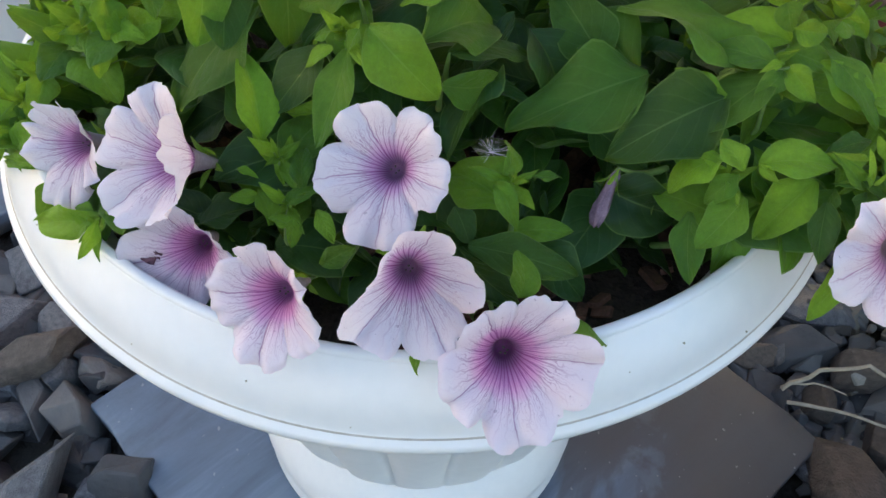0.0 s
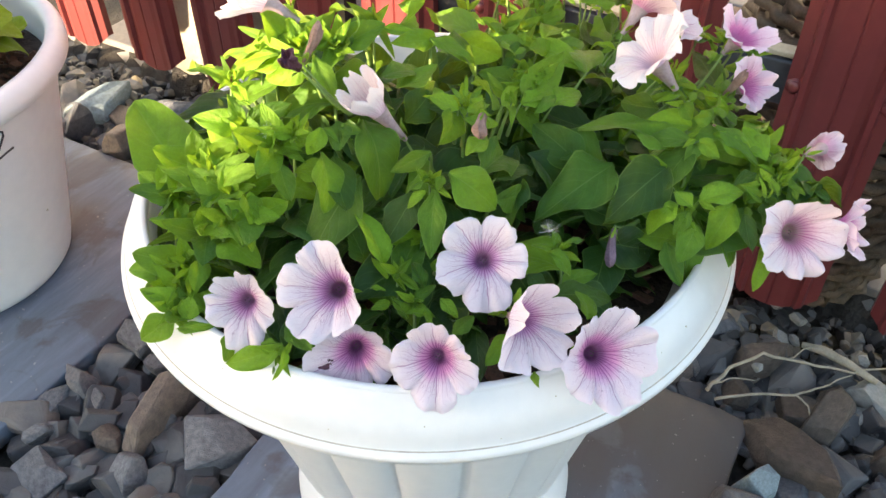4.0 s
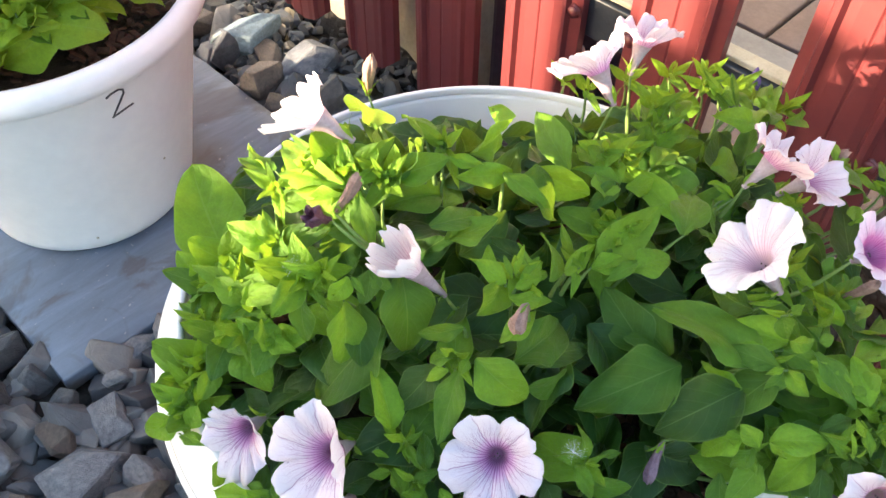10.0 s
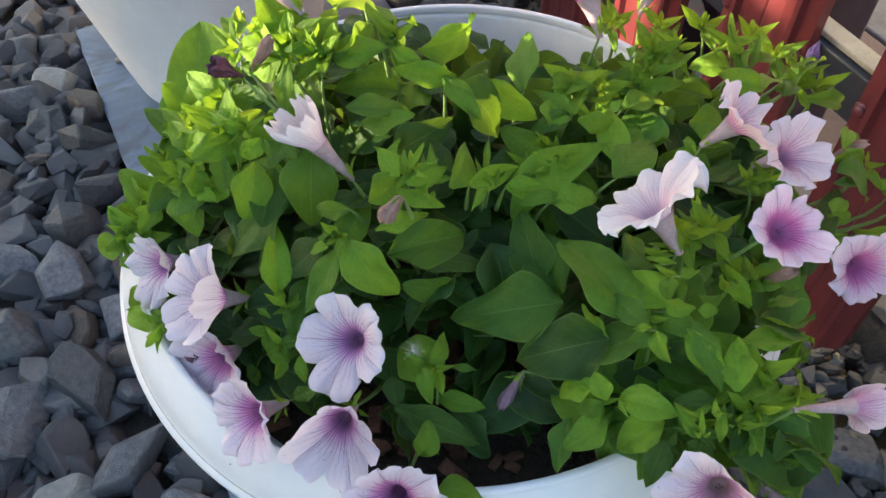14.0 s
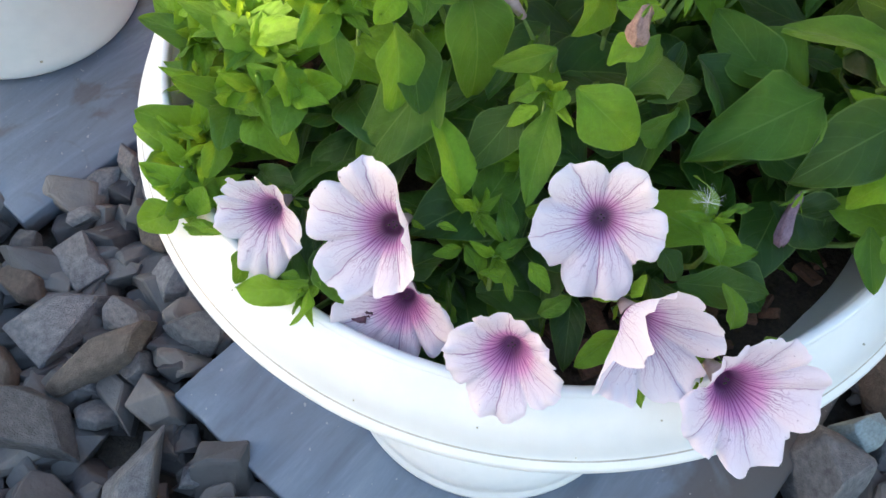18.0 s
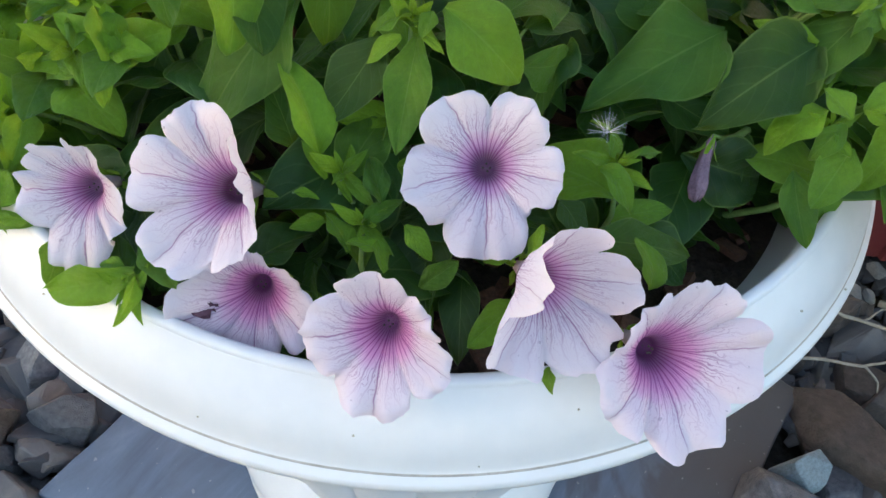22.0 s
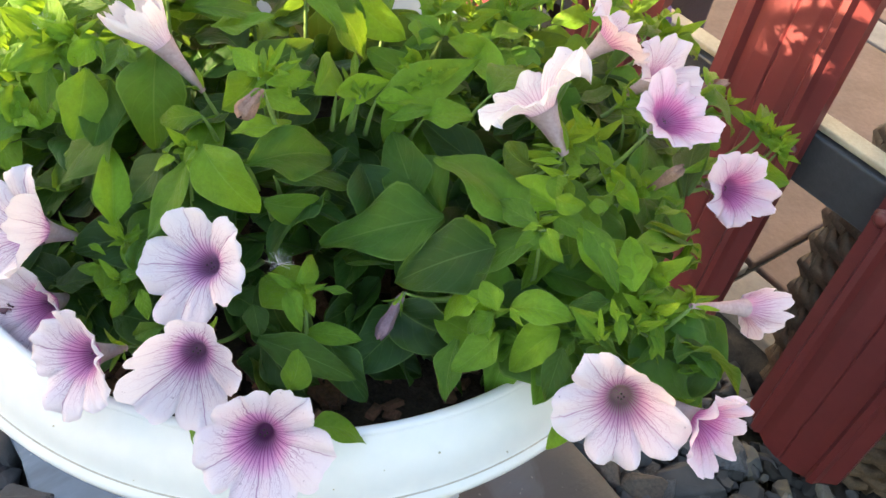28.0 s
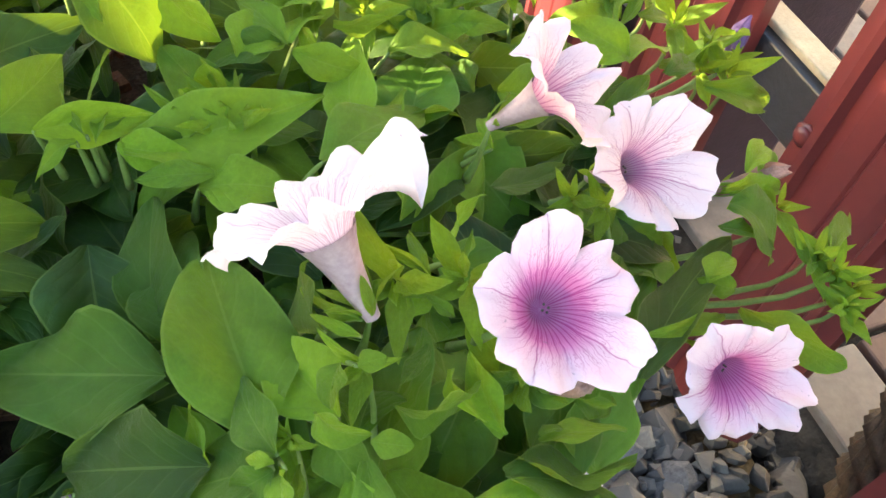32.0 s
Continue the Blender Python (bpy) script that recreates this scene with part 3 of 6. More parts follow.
# crumbled rubble all over the bank
rnd = random.Random(23)
verts, faces = [], []
pieces = [([v.co.copy() for v in me.vertices], [tuple(p.vertices) for p in me.polygons]) for me in CHIPS[:8]]
for k in range(2200):
    u, v = rnd.uniform(0.57, 0.83), rnd.uniform(-1.7, 0.55)
    p, z = at_uv(u, v), rnd.uniform(0.008, 0.050) * (1.35 if rnd.random() < 0.08 else 0.75)
    m = pose(p.x, p.y, hill(p.x, p.y) + 0.004 + 0.022 * math.sin(math.pi * min(1, max(0, (u - 0.62) / 0.17))) + (0.02 * noise.noise(Vector((v * 14, u * 14, 2))) if u > 0.63 else 0), rnd.gauss(0, 30), rnd.gauss(0, 30), rnd.uniform(0, 360)) @ Matrix.Diagonal((z * 1.2, z, z, 1))
    vs, fs = rnd.choice(pieces)
    start = len(verts)
    verts.extend(tuple(m @ w) for w in vs)
    faces.extend(tuple(i + start for i in f) for f in fs)
me = bpy.data.meshes.new("rubble")
me.from_pydata(verts, [], faces)
me.materials.append(island_material("yellowish_rubble", (0.030, 0.027, 0.024), (0.30, 0.245, 0.150)))
solid("rubble", me, None, "yellowish crumbled rubble on the mossy bank", "gravel", kind="stuff")
stick = [(0.527, 0.433, 0.052), (0.542, 0.412, 0.058), (0.560, 0.384, 0.056), (0.580, 0.350, 0.050)]
solid("weathered_stick", tube(stick, [0.004, 0.0065, 0.006, 0.004], 7), M_TWIG, "grey weathered stick lying on the rubble", "stick")

for x, y, size in ((0.509, 0.454, 0.036), (0.528, 0.447, 0.024), (0.557, 0.478, 0.030), (0.454, 0.425, 0.024), (0.545, 0.515, 0.028)):
    solid("pebble", CHIPS_PALE[int(x * 1000) % 3], None, "pale chalky pebble on dark rubble by the fence", "stone", pose(x, y, 0.044, 10, -8, x * 900) @ Matrix.Diagonal((size, size, size, 1)), group="pebbles")

# stones that stand out
for x, y, s, turn, me, text in ((-0.36, 1.36, 0.15, 40, chip_mesh(201, 0.2), "blue-tinted slate piece lying by the fence"), (0.352, 0.272, 0.075, 20, chip_mesh(202, 0.36), "stone with a patch of blue paint"),):
    solid("painted_stone", me, M_STONE_BLUE, text, "stone", pose(x, y, hill(x, y) + 0.035, 8, -6, turn) @ Matrix.Diagonal((s, s * 0.8, s, 1)), smooth=False)
for x, y, s, turn, flat, seed in ((0.420, 0.302, 0.19, -74, 0.20, 211), (0.50, 0.335, 0.13, 30, 0.22, 216), (0.47, 0.44, 0.12, -20, 0.26, 217), (-0.40, 0.44, 0.14, 30, 0.2, 212), (-0.30, 0.60, 0.17, 45, 0.2, 213), (-0.24, 0.72, 0.13, 10, 0.26, 214), (-0.2, 1.16, 0.17, 50, 0.16, 215)):
    solid("slate_chip", chip_mesh(seed, flat), M_STONE_WARM, "long brown slate piece lying on the gravel", "stone",
          pose(x, y, hill(x, y) + 0.03, 6, -8, turn) @ Matrix.Diagonal((s, s * 0.62, s, 1)), group="slate chips", smooth=False)

# dry root beside the urn
root = thing("dry_root", "pale dry forked root lying on the slate chips", "root", Matrix.Translation((0.370, 0.410, 0.045)))
STRANDS = [([(0, 0, 0), (0.035, 0.012, 0.020), (0.080, 0.008, 0.032), (0.130, -0.016, 0.022), (0.188, -0.040, 0.010), (0.250, -0.046, 0.004)], 0.0034),
           ([(0.002, -0.014, 0.0), (0.040, -0.026, 0.012), (0.090, -0.050, 0.016), (0.130, -0.050, 0.018), (0.180, -0.042, 0.012)], 0.0027),
           ([(0.092, -0.050, 0.016), (0.100, -0.066, 0.010), (0.098, -0.082, -0.004)], 0.0018), ([(0.0, 0.002, 0.0), (0.030, 0.004, 0.012), (0.060, -0.012, 0.010)], 0.0020),
           ([(0.110, -0.006, 0.026), (0.150, 0.006, 0.022), (0.190, 0.004, 0.008)], 0.0016)]
for bones, r in STRANDS:
    pts = []
    for p, q in zip(bones, bones[1:]):
        pts += [Vector(p).lerp(Vector(q), k / 4) for k in range(4)]
    pts = [p + Vector((0, 0.004 * noise.noise(p * 40), 0.003 * noise.noise(p * 51))) for p in pts + [Vector(bones[-1])]]
    part("root_strand", tube(pts, [0.78 * r * (1 - 0.55 * i / (len(pts) - 1)) for i in range(len(pts))], 6), M_TWIG, root)
solid("twig", tube([(0, 0, 0), (0.015, 0.008, 0.004), (0.03, 0.0, 0.006), (0.055, 0.012, 0.004)], [0.004, 0.008, 0.005, 0.003], 7), M_TWIG,
      "pale curled bark scrap lying on the slab", "twig", Matrix.Translation((-0.735, 0.925, 0.033)))

# ---------- fence ----------
def picket_mesh(height):
    """A pressed metal picket: a shallow rib on both sides, folded edges, rounded foot."""
    bm = bmesh.new()
    w = 0.112
    section = [(-w / 2, 0.012), (-w / 2, 0.0), (-w / 2 + 0.013, -0.004), (-w / 2 + 0.016, -0.010), (-w / 2 + 0.022, -0.010), (-w / 2 + 0.026, -0.004), (-0.02, -0.006), (-0.002, -0.006), (0, -0.0045), (0.002, -0.006), (0.02, -0.006),
               (w / 2 - 0.026, -0.004), (w / 2 - 0.022, -0.010), (w / 2 - 0.016, -0.010), (w / 2 - 0.013, -0.004), (w / 2, 0.0), (w / 2, 0.012)]
    levels = [0.0, 0.01, 0.03, 0.2, 0.5, height]
    rows = []
    for lv in levels:
        row = []
        for x, y in section:
            foot = 0.028 * (2 * x / w) ** 2
            row.append(bm.verts.new((x, y, max(lv, foot))))
        rows.append(row)
    for a, b in zip(rows, rows[1:]):
        for i in range(len(section) - 1):
            bm.faces.new((a[i], a[i + 1], b[i + 1], b[i]))
    bmesh.ops.remove_doubles(bm, verts=bm.verts, dist=1e-5)
    bmesh.ops.solidify(bm, geom=bm.faces[:], thickness=0.0012)
    return bm


fence = thing("fence", "red painted metal picket fence with a dark rail", "fence", Matrix.Translation(at_uv(0.672, 0)) @ pose(0, 0, 0, 0, 0, YAW))
PICKET = mesh_of("picket", picket_mesh(1.05), M_RED, False)
bm = bmesh.new()
bmesh.ops.create_uvsphere(bm, u_segments=12, v_segments=6, radius=0.007)
for v in bm.verts:
    v.co.y *= 0.6
bmesh.ops.create_cone(bm, cap_ends=True, segments=6, radius1=0.0095, radius2=0.0095, depth=0.002, matrix=pose(0, 0.002, 0, 90, 0, 0))
SCREW = mesh_of("screw", bm, M_RED)
# local +y of the fence looks back over the yard's far side, pickets sit on the yard's side
for k, v in enumerate((-1.72, -1.555, -1.39, -1.225, -1.06, -0.897, -0.735, -0.572, -0.403, -0.218, -0.022, 0.15, 0.32)):
    p = part("picket", PICKET, None, fence)
    p.matrix_basis = pose(v, 0.0, 0.12 + 0.008 * math.sin(k * 2.3) + (0.04 if k < 6 else 0.0), 0, 0.5 * math.sin(k * 1.7), 0)
    for side in (-0.047, 0.047):
        s = part("screw", SCREW, None, p)
        s.matrix_basis = pose(side, -0.006, 0.302 - 0.008 * math.sin(k * 2.3))
part("rail", box(-1.9, 0.014, 0.385, 0.6, 0.044, 0.437, 0.002), M_RAIL, fence, "dark steel rail of the fence", False)
# light on the rail's upper face, drawn as a cream-coloured strip
part("rail_cap", box(-1.9, 0.020, 0.4385, 0.6, 0.041, 0.4445, 0.0015), M_CREAM, fence, "cream strip on top of the rail, its lit look put into the colour", False)
for v in (-1.64, 0.24):
    part("post", box(v - 0.03, 0.05, -0.03, v + 0.03, 0.11, 1.1, 0.004), M_RAIL, fence, "dark steel post", False)

# ---------- behind the fence ----------
bm = bmesh.new()
paving = solid("paving", box(-3.0, 0.16, -0.02, 3.0, 4.0, 0.028), M_GREYPAVE, "paved yard behind the fence, dusty joints", "paving", Matrix.Translation(at_uv(0.672, 0)) @ pose(0, 0, 0, 0, 0, YAW), kind="structure")
PAVER = mesh_of("paver", box(-0.146, -0.146, -0.02, 0.146, 0.146, 0.014, 0.004), M_PAVE, False)
PAVER_GREY = mesh_of("paver", box(-0.146, -0.046, -0.02, 0.146, 0.046, 0.014, 0.004), M_GREYPAVE, False)
for i in range(4):
    for j in range(8):
        p = part("paver", PAVER, None, paving)
        p.matrix_basis = pose(-1.3 + 0.3 * j, 0.42 + 0.4 * i, 0.03 + 0.001 * ((i + j) % 2), 0, 0, 0.0)
        p = part("paver", PAVER_GREY, None, paving)
        p.matrix_basis = pose(-1.3 + 0.3 * j + 0.1 * i, 0.22 + 0.4 * i, 0.03, 0, 0, 0.0)

# dotted dark planter box
bm = box(-0.13, -0.1, 0.0, 0.13, 0.1, 0.34, 0.012)
dotted = thing("dotted_box", "plum-black box with white polka dots behind the fence", "box", Matrix.Translation(at_uv(0.86, -0.60, 0.044)) @ pose(0, 0, 0, 0, 0, YAW))
part("body", bm, M_DARKCLOTH, dotted, "", False)
bm = bmesh.new()
bmesh.ops.create_cone(bm, cap_ends=True, segments=20, radius1=0.021, radius2=0.019, depth=0.003, matrix=pose(0, 0, 0, 90, 0, 0))
DOT = mesh_of("dot", bm, M_WHITE)
for x, z in ((-0.08, 0.29), (0.02, 0.25), (0.09, 0.31), (-0.05, 0.17), (0.07, 0.17), (-0.09, 0.06), (0.03, 0.07)):
    part("dot", DOT, None, dotted).matrix_basis = pose(x, -0.1015, z)

# folded pale cloth over a crate
bm = bmesh.new()
rows = []
for i in range(30):
    row = []
    for j in range(14):
        x, y = -0.22 + 0.44 * i / 29, -0.13 + 0.26 * j / 13
        edge = max(abs(x) / 0.22, abs(y) / 0.13)
        row.append(bm.verts.new((x, y, 0.30 - 0.26 * max(0, edge - 0.72) / 0.28 + 0.012 * math.sin(x * 55 + 3 * noise.noise(Vector((x * 8, y * 8, 0)))))))
    rows.append(row)
for a, b in zip(rows, rows[1:]):
    for j in range(13):
        bm.faces.new((a[j], b[j], b[j + 1], a[j + 1]))
bmesh.ops.solidify(bm, geom=bm.faces[:], thickness=0.006)
solid("cloth_cover", bm, M_CLOTH, "pale beige cloth folded over a low crate", "cloth", Matrix.Translation(at_uv(0.92, -0.98, 0.042)) @ pose(0, 0, 0, 0, 0, YAW))

# wicker basket
basket = thing("wicker_basket", "dark woven wicker basket on the paving behind the fence", "basket", Matrix.Translation(at_uv(0.87, -0.02, 0.044)))
for k in range(24):
    z = 0.012 + 0.0185 * k
    r = 0.115 + 0.03 * math.sin(k / 23 * 2.6)
    pts = [Vector(((r + 0.005 * (1 if (i + k) % 2 else -1)) * math.cos(2 * math.pi * i / 36), (r + 0.005 * (1 if (i + k) % 2 else -1)) * math.sin(2 * math.pi * i / 36), z)) for i in range(37)]
    part("weave", tube(pts, 0.0085, 5), M_WICKER, basket)
for i in range(18):
    a = 2 * math.pi * i / 18
    part("stake", tube([((0.113 + 0.03 * math.sin(k / 7 * 2.6)) * math.cos(a), (0.113 + 0.03 * math.sin(k / 7 * 2.6)) * math.sin(a), 0.44 * k / 7) for k in range(8)], 0.006, 5), M_WICKER, basket)
part("bottom", lathe([(0.0001, 0.004), (0.11, 0.004), (0.11, 0.012), (0.0001, 0.012)], 24), M_WICKER, basket)
# pale driftwood standing in the basket
bm = tube(bend((0.0, 0.0, 0.05), (0.03, -0.03, 0.62), (-0.05, 0.01, 0), 9), [0.05, 0.06, 0.055, 0.05, 0.055, 0.045, 0.035, 0.03, 0.012], 9)
for v in bm.verts:
    v.co += 0.012 * Vector((noise.noise(v.co * 20), noise.noise(v.co * 23 + Vector((5, 0, 0))), 0))
solid("driftwood", bm, M_CLOTH, "pale weathered driftwood standing in the wicker basket", "driftwood", Matrix.Translation(at_uv(0.87, -0.02, 0.044)))

# ---------- added blocks that hold back sun and sky, out of view ------------
# invented tall block: keeps direct sun off the front flowers
solid("house_wall", box(-3.0, -5.0, -0.05, -2.6, -0.60, 3.0), M_BLOCKER, "unseen tall block added to keep the sun off the urn's front", "wall", kind="structure", smooth=False)
# invented too; each step's height sets the sun line on plants and pickets
solid("garden_wall", box(-2.9, 0.331, -0.05, -2.7, 0.75, 0.44, bm=box(-2.9, 0.031, -0.05, -2.7, 0.33, 0.86, bm=box(-2.9, -0.123, -0.05, -2.7, 0.030, 0.71, bm=box(-2.9, -0.288, -0.05, -2.7, -0.124, 0.935, bm=box(-2.9, -0.369, -0.05, -2.7, -0.289, 1.04, bm=box(-2.9, -0.403, -0.05, -2.7, -0.370, 0.935, bm=box(-2.9, -0.594, -0.05, -2.7, -0.404, 0.988))))))), M_BLOCKER, "unseen stepped block added to shape where low sunlight falls", "wall", kind="structure", smooth=False)
# added only to darken the sky on the fence side
solid("house_wall", box(-4.0, 2.2, -0.05, 4.0, 2.4, 2.8), M_BLOCKER, "unseen block added beyond the paved yard to dim the sky", "wall", Matrix.Translation(at_uv(0.672, 0)) @ pose(0, 0, 0, 0, 0, YAW), kind="structure", smooth=False)

# ---------- urn ----------
urn = thing("urn_planter", "white plastic pedestal urn with fluted bowl, slightly dirty rim", "planter", Matrix.Translation(URN))
FLUTES = 20


def fluted(r, z, k, a):
    f = (a * FLUTES / (2 * math.pi) + 0.5) % 1.0
    fade = min(1.0, max(0.0, (z - 0.100) / 0.03))
    return r + fade * 0.0125 * (math.sqrt(max(0.0, 1 - (2 * f - 1) ** 2)) - 0.6)


bowl = [(0.128, 0.098), (0.132, 0.105), (0.1345, 0.115), (0.138, 0.13), (0.143, 0.15), (0.150, 0.18), (0.157, 0.21), (0.164, 0.24), (0.171, 0.27), (0.178, 0.30), (0.184, 0.33), (0.190, 0.36), (0.195, 0.385), (0.198, 0.40), (0.200, 0.412)]
part("bowl", lathe(bowl, FLUTES * 16, fluted), M_URN, urn)
part("foot", lathe([(0.0200, 0.0), (0.1417, 0.0), (0.1498, 0.004), (0.1503, 0.012), (0.1474, 0.016), (0.1484, 0.030), (0.1512, 0.042), (0.1507, 0.055), (0.1465, 0.068), (0.1389, 0.081), (0.1295, 0.091), (0.1191, 0.099), (0.0200, 0.099)], 96), M_URN, urn)
rim = [(0.1995, 0.408), (0.205, 0.414), (0.222, 0.418), (0.2405, 0.4195), (0.2445, 0.421), (0.2455, 0.425), (0.2445, 0.4285), (0.2415, 0.4295), (0.2405, 0.4315), (0.2395, 0.438), (0.236, 0.446), (0.231, 0.4535), (0.226, 0.459), (0.2235, 0.4618),
       (0.2225, 0.4632), (0.2215, 0.4628), (0.2208, 0.4605), (0.2195, 0.4585), (0.2175, 0.4575), (0.2155, 0.455), (0.2130, 0.435), (0.2040, 0.420), (0.1880, 0.40), (0.1760, 0.36)]
part("rim", lathe(rim, 160), M_URN, urn)
part("inner_lip", lathe([(0.2232, 0.4605), (0.2228, 0.4640), (0.2215, 0.4650), (0.2188, 0.4650), (0.2176, 0.4638), (0.2174, 0.4590)], 160), M_URN, urn, "thin raised lip along the inner edge")
bm = bmesh.new()
part("rim_grime", lathe([(0.2419, 0.4293), (0.24165, 0.43), (0.2412, 0.4302)], 160), M_GROOVE, urn, "thin line of dust in the groove of the rim")
rnd = random.Random(4)
for a, h in ((-1.50, 0.4), (-1.92, 0.55), (-1.38, 0.25), (-0.95, 0.5), (-1.15, 0.3), (-2.2, 0.3), (-0.7, 0.6)):
    r = 0.2395 - 0.016 * h
    bm = bmesh.new()
    bmesh.ops.create_icosphere(bm, subdivisions=1, radius=0.0012 + 0.0008 * rnd.random())
    part("dirt_speck", bm, M_DIRT, urn).matrix_basis = pose(r * math.cos(a), r * math.sin(a), 0.438 + 0.024 * h)


def soil_disc(radius, seed):
    rnd = random.Random(seed)
    bm = bmesh.new()
    rings = [[bm.verts.new((0, 0, 0.008))]]
    for k in range(1, 15):
        r = radius * k / 14
        rings.append([bm.verts.new((r * math.cos(a), r * math.sin(a), 0.008 * math.cos(k / 14 * 1.5) + 0.006 * noise.noise(Vector((r * math.cos(a) * 30, r * math.sin(a) * 30, seed))))) for a in [2 * math.pi * i / 56 for i in range(56)]])
    for i in range(56):
        bm.faces.new((rings[0][0], rings[1][i], rings[1][(i + 1) % 56]))
    for a, b in zip(rings[1:], rings[2:]):
        for i in range(56):
            bm.faces.new((a[i], b[i], b[(i + 1) % 56], a[(i + 1) % 56]))
    return bm


def bark_bed(name, label, centre, radius, z, count, seed):
    """Loose bark chips over potting soil, one mesh."""
    rnd = random.Random(seed)
    bm = soil_disc(radius, seed)
    for f in bm.faces:
        f.material_index = 0
    for _ in range(count):
        r, a = radius * 0.97 * math.sqrt(rnd.random()), rnd.uniform(0, 2 * math.pi)
        s = rnd.uniform(0.008, 0.02)
        m = pose(r * math.cos(a), r * math.sin(a), 0.012, rnd.uniform(-35, 35), rnd.uniform(-35, 35), rnd.uniform(0, 360)) @ Matrix.Diagonal((s, s * 0.5, s * 0.25, 1))
        vs = bmesh.ops.create_cube(bm, size=1, matrix=m)["verts"]
        for f in {f for v in vs for f in v.link_faces}:
            f.material_index = 1
    return solid(name, bm, [M_SOIL, M_BARK], label, "soil", Matrix.Translation((centre.x, centre.y, z)), kind="stuff", smooth=False)


bark_bed("potting_soil", "dark bark-rich potting soil inside the urn", URN, 0.206, 0.449, 420, 31)

# ---------- numbered pot ----------
pot = thing("plant_pot", "off-white round plastic pot with a hand-written number", "pot", Matrix.Translation(POT))
part("body", lathe([(0.02, 0.0), (0.135, 0.0), (0.147, 0.004), (0.153, 0.012), (0.1575, 0.03), (0.175, 0.11), (0.193, 0.19), (0.208, 0.26), (0.219, 0.312)], 110), M_POT, pot)
part("rim", lathe([(0.2185, 0.310), (0.224, 0.313), (0.2335, 0.316), (0.2385, 0.321), (0.240, 0.330), (0.2385, 0.340), (0.2335, 0.347), (0.2265, 0.350), (0.219, 0.348), (0.2145, 0.341), (0.2125, 0.325), (0.208, 0.28), (0.2, 0.24)], 110), M_POT, pot)
bm = bmesh.new()
bmesh.ops.create_icosphere(bm, subdivisions=1, radius=0.0006)
SPECK = mesh_of("dirt_speck", bm, M_DIRT)
for a, r, z, k in ((-61, 0.2350, 0.4835, 1.2), (-74, 0.2400, 0.4755, 0.8), (-88, 0.2330, 0.4855, 0.9), (-97, 0.2425, 0.4690, 0.7), (-108, 0.2375, 0.4805, 1.0), (-122, 0.2410, 0.4730, 0.8), (-52, 0.2420, 0.4705, 1.1), (-141, 0.2340, 0.4845, 0.9), (-80, 0.2430, 0.4670, 0.6), (-68, 0.2365, 0.4815, 0.6)):
    part("dirt_speck", SPECK, None, urn).matrix_basis = pose(r * math.cos(radians(a)), r * math.sin(radians(a)), z - URN.z) @ Matrix.Diagonal((k, k, k * 0.6, 1))
bark_bed("potting_soil", "reddish-brown bark mulch inside the numbered pot", POT, 0.208, 0.325, 520, 37)


# hand-written digit on the pot
def pot_radius(z):
    return 0.1575 + (z - 0.03) * 0.2184


bm = bmesh.new()
strokes = [(-0.017, 0.020), (-0.010, 0.0235), (0.0, 0.0245), (0.006, 0.021), (0.006, 0.015), (0.0, 0.006), (-0.008, -0.006), (-0.014, -0.015), (-0.006, -0.013), (0.004, -0.011), (0.016, -0.010)]
pts = []
for s, h in strokes:
    z = 0.276 + h
    r = pot_radius(z) + 0.0006
    a = math.radians(-45) + s / r
    pts.append((r * math.cos(a), r * math.sin(a), z))
part("number", tube(pts, 0.0014, 6), M_INK, pot, "hand-written black 2 on the pot")
for a, z in ((-118, 0.262), (-72, 0.035), (-30, 0.13)):
    bm = bmesh.new()
    bmesh.ops.create_icosphere(bm, subdivisions=1, radius=0.0022)
    part("dirt_speck", bm, M_DIRT, pot).matrix_basis = pose(pot_radius(z) * math.cos(radians(a)), pot_radius(z) * math.sin(radians(a)), z)


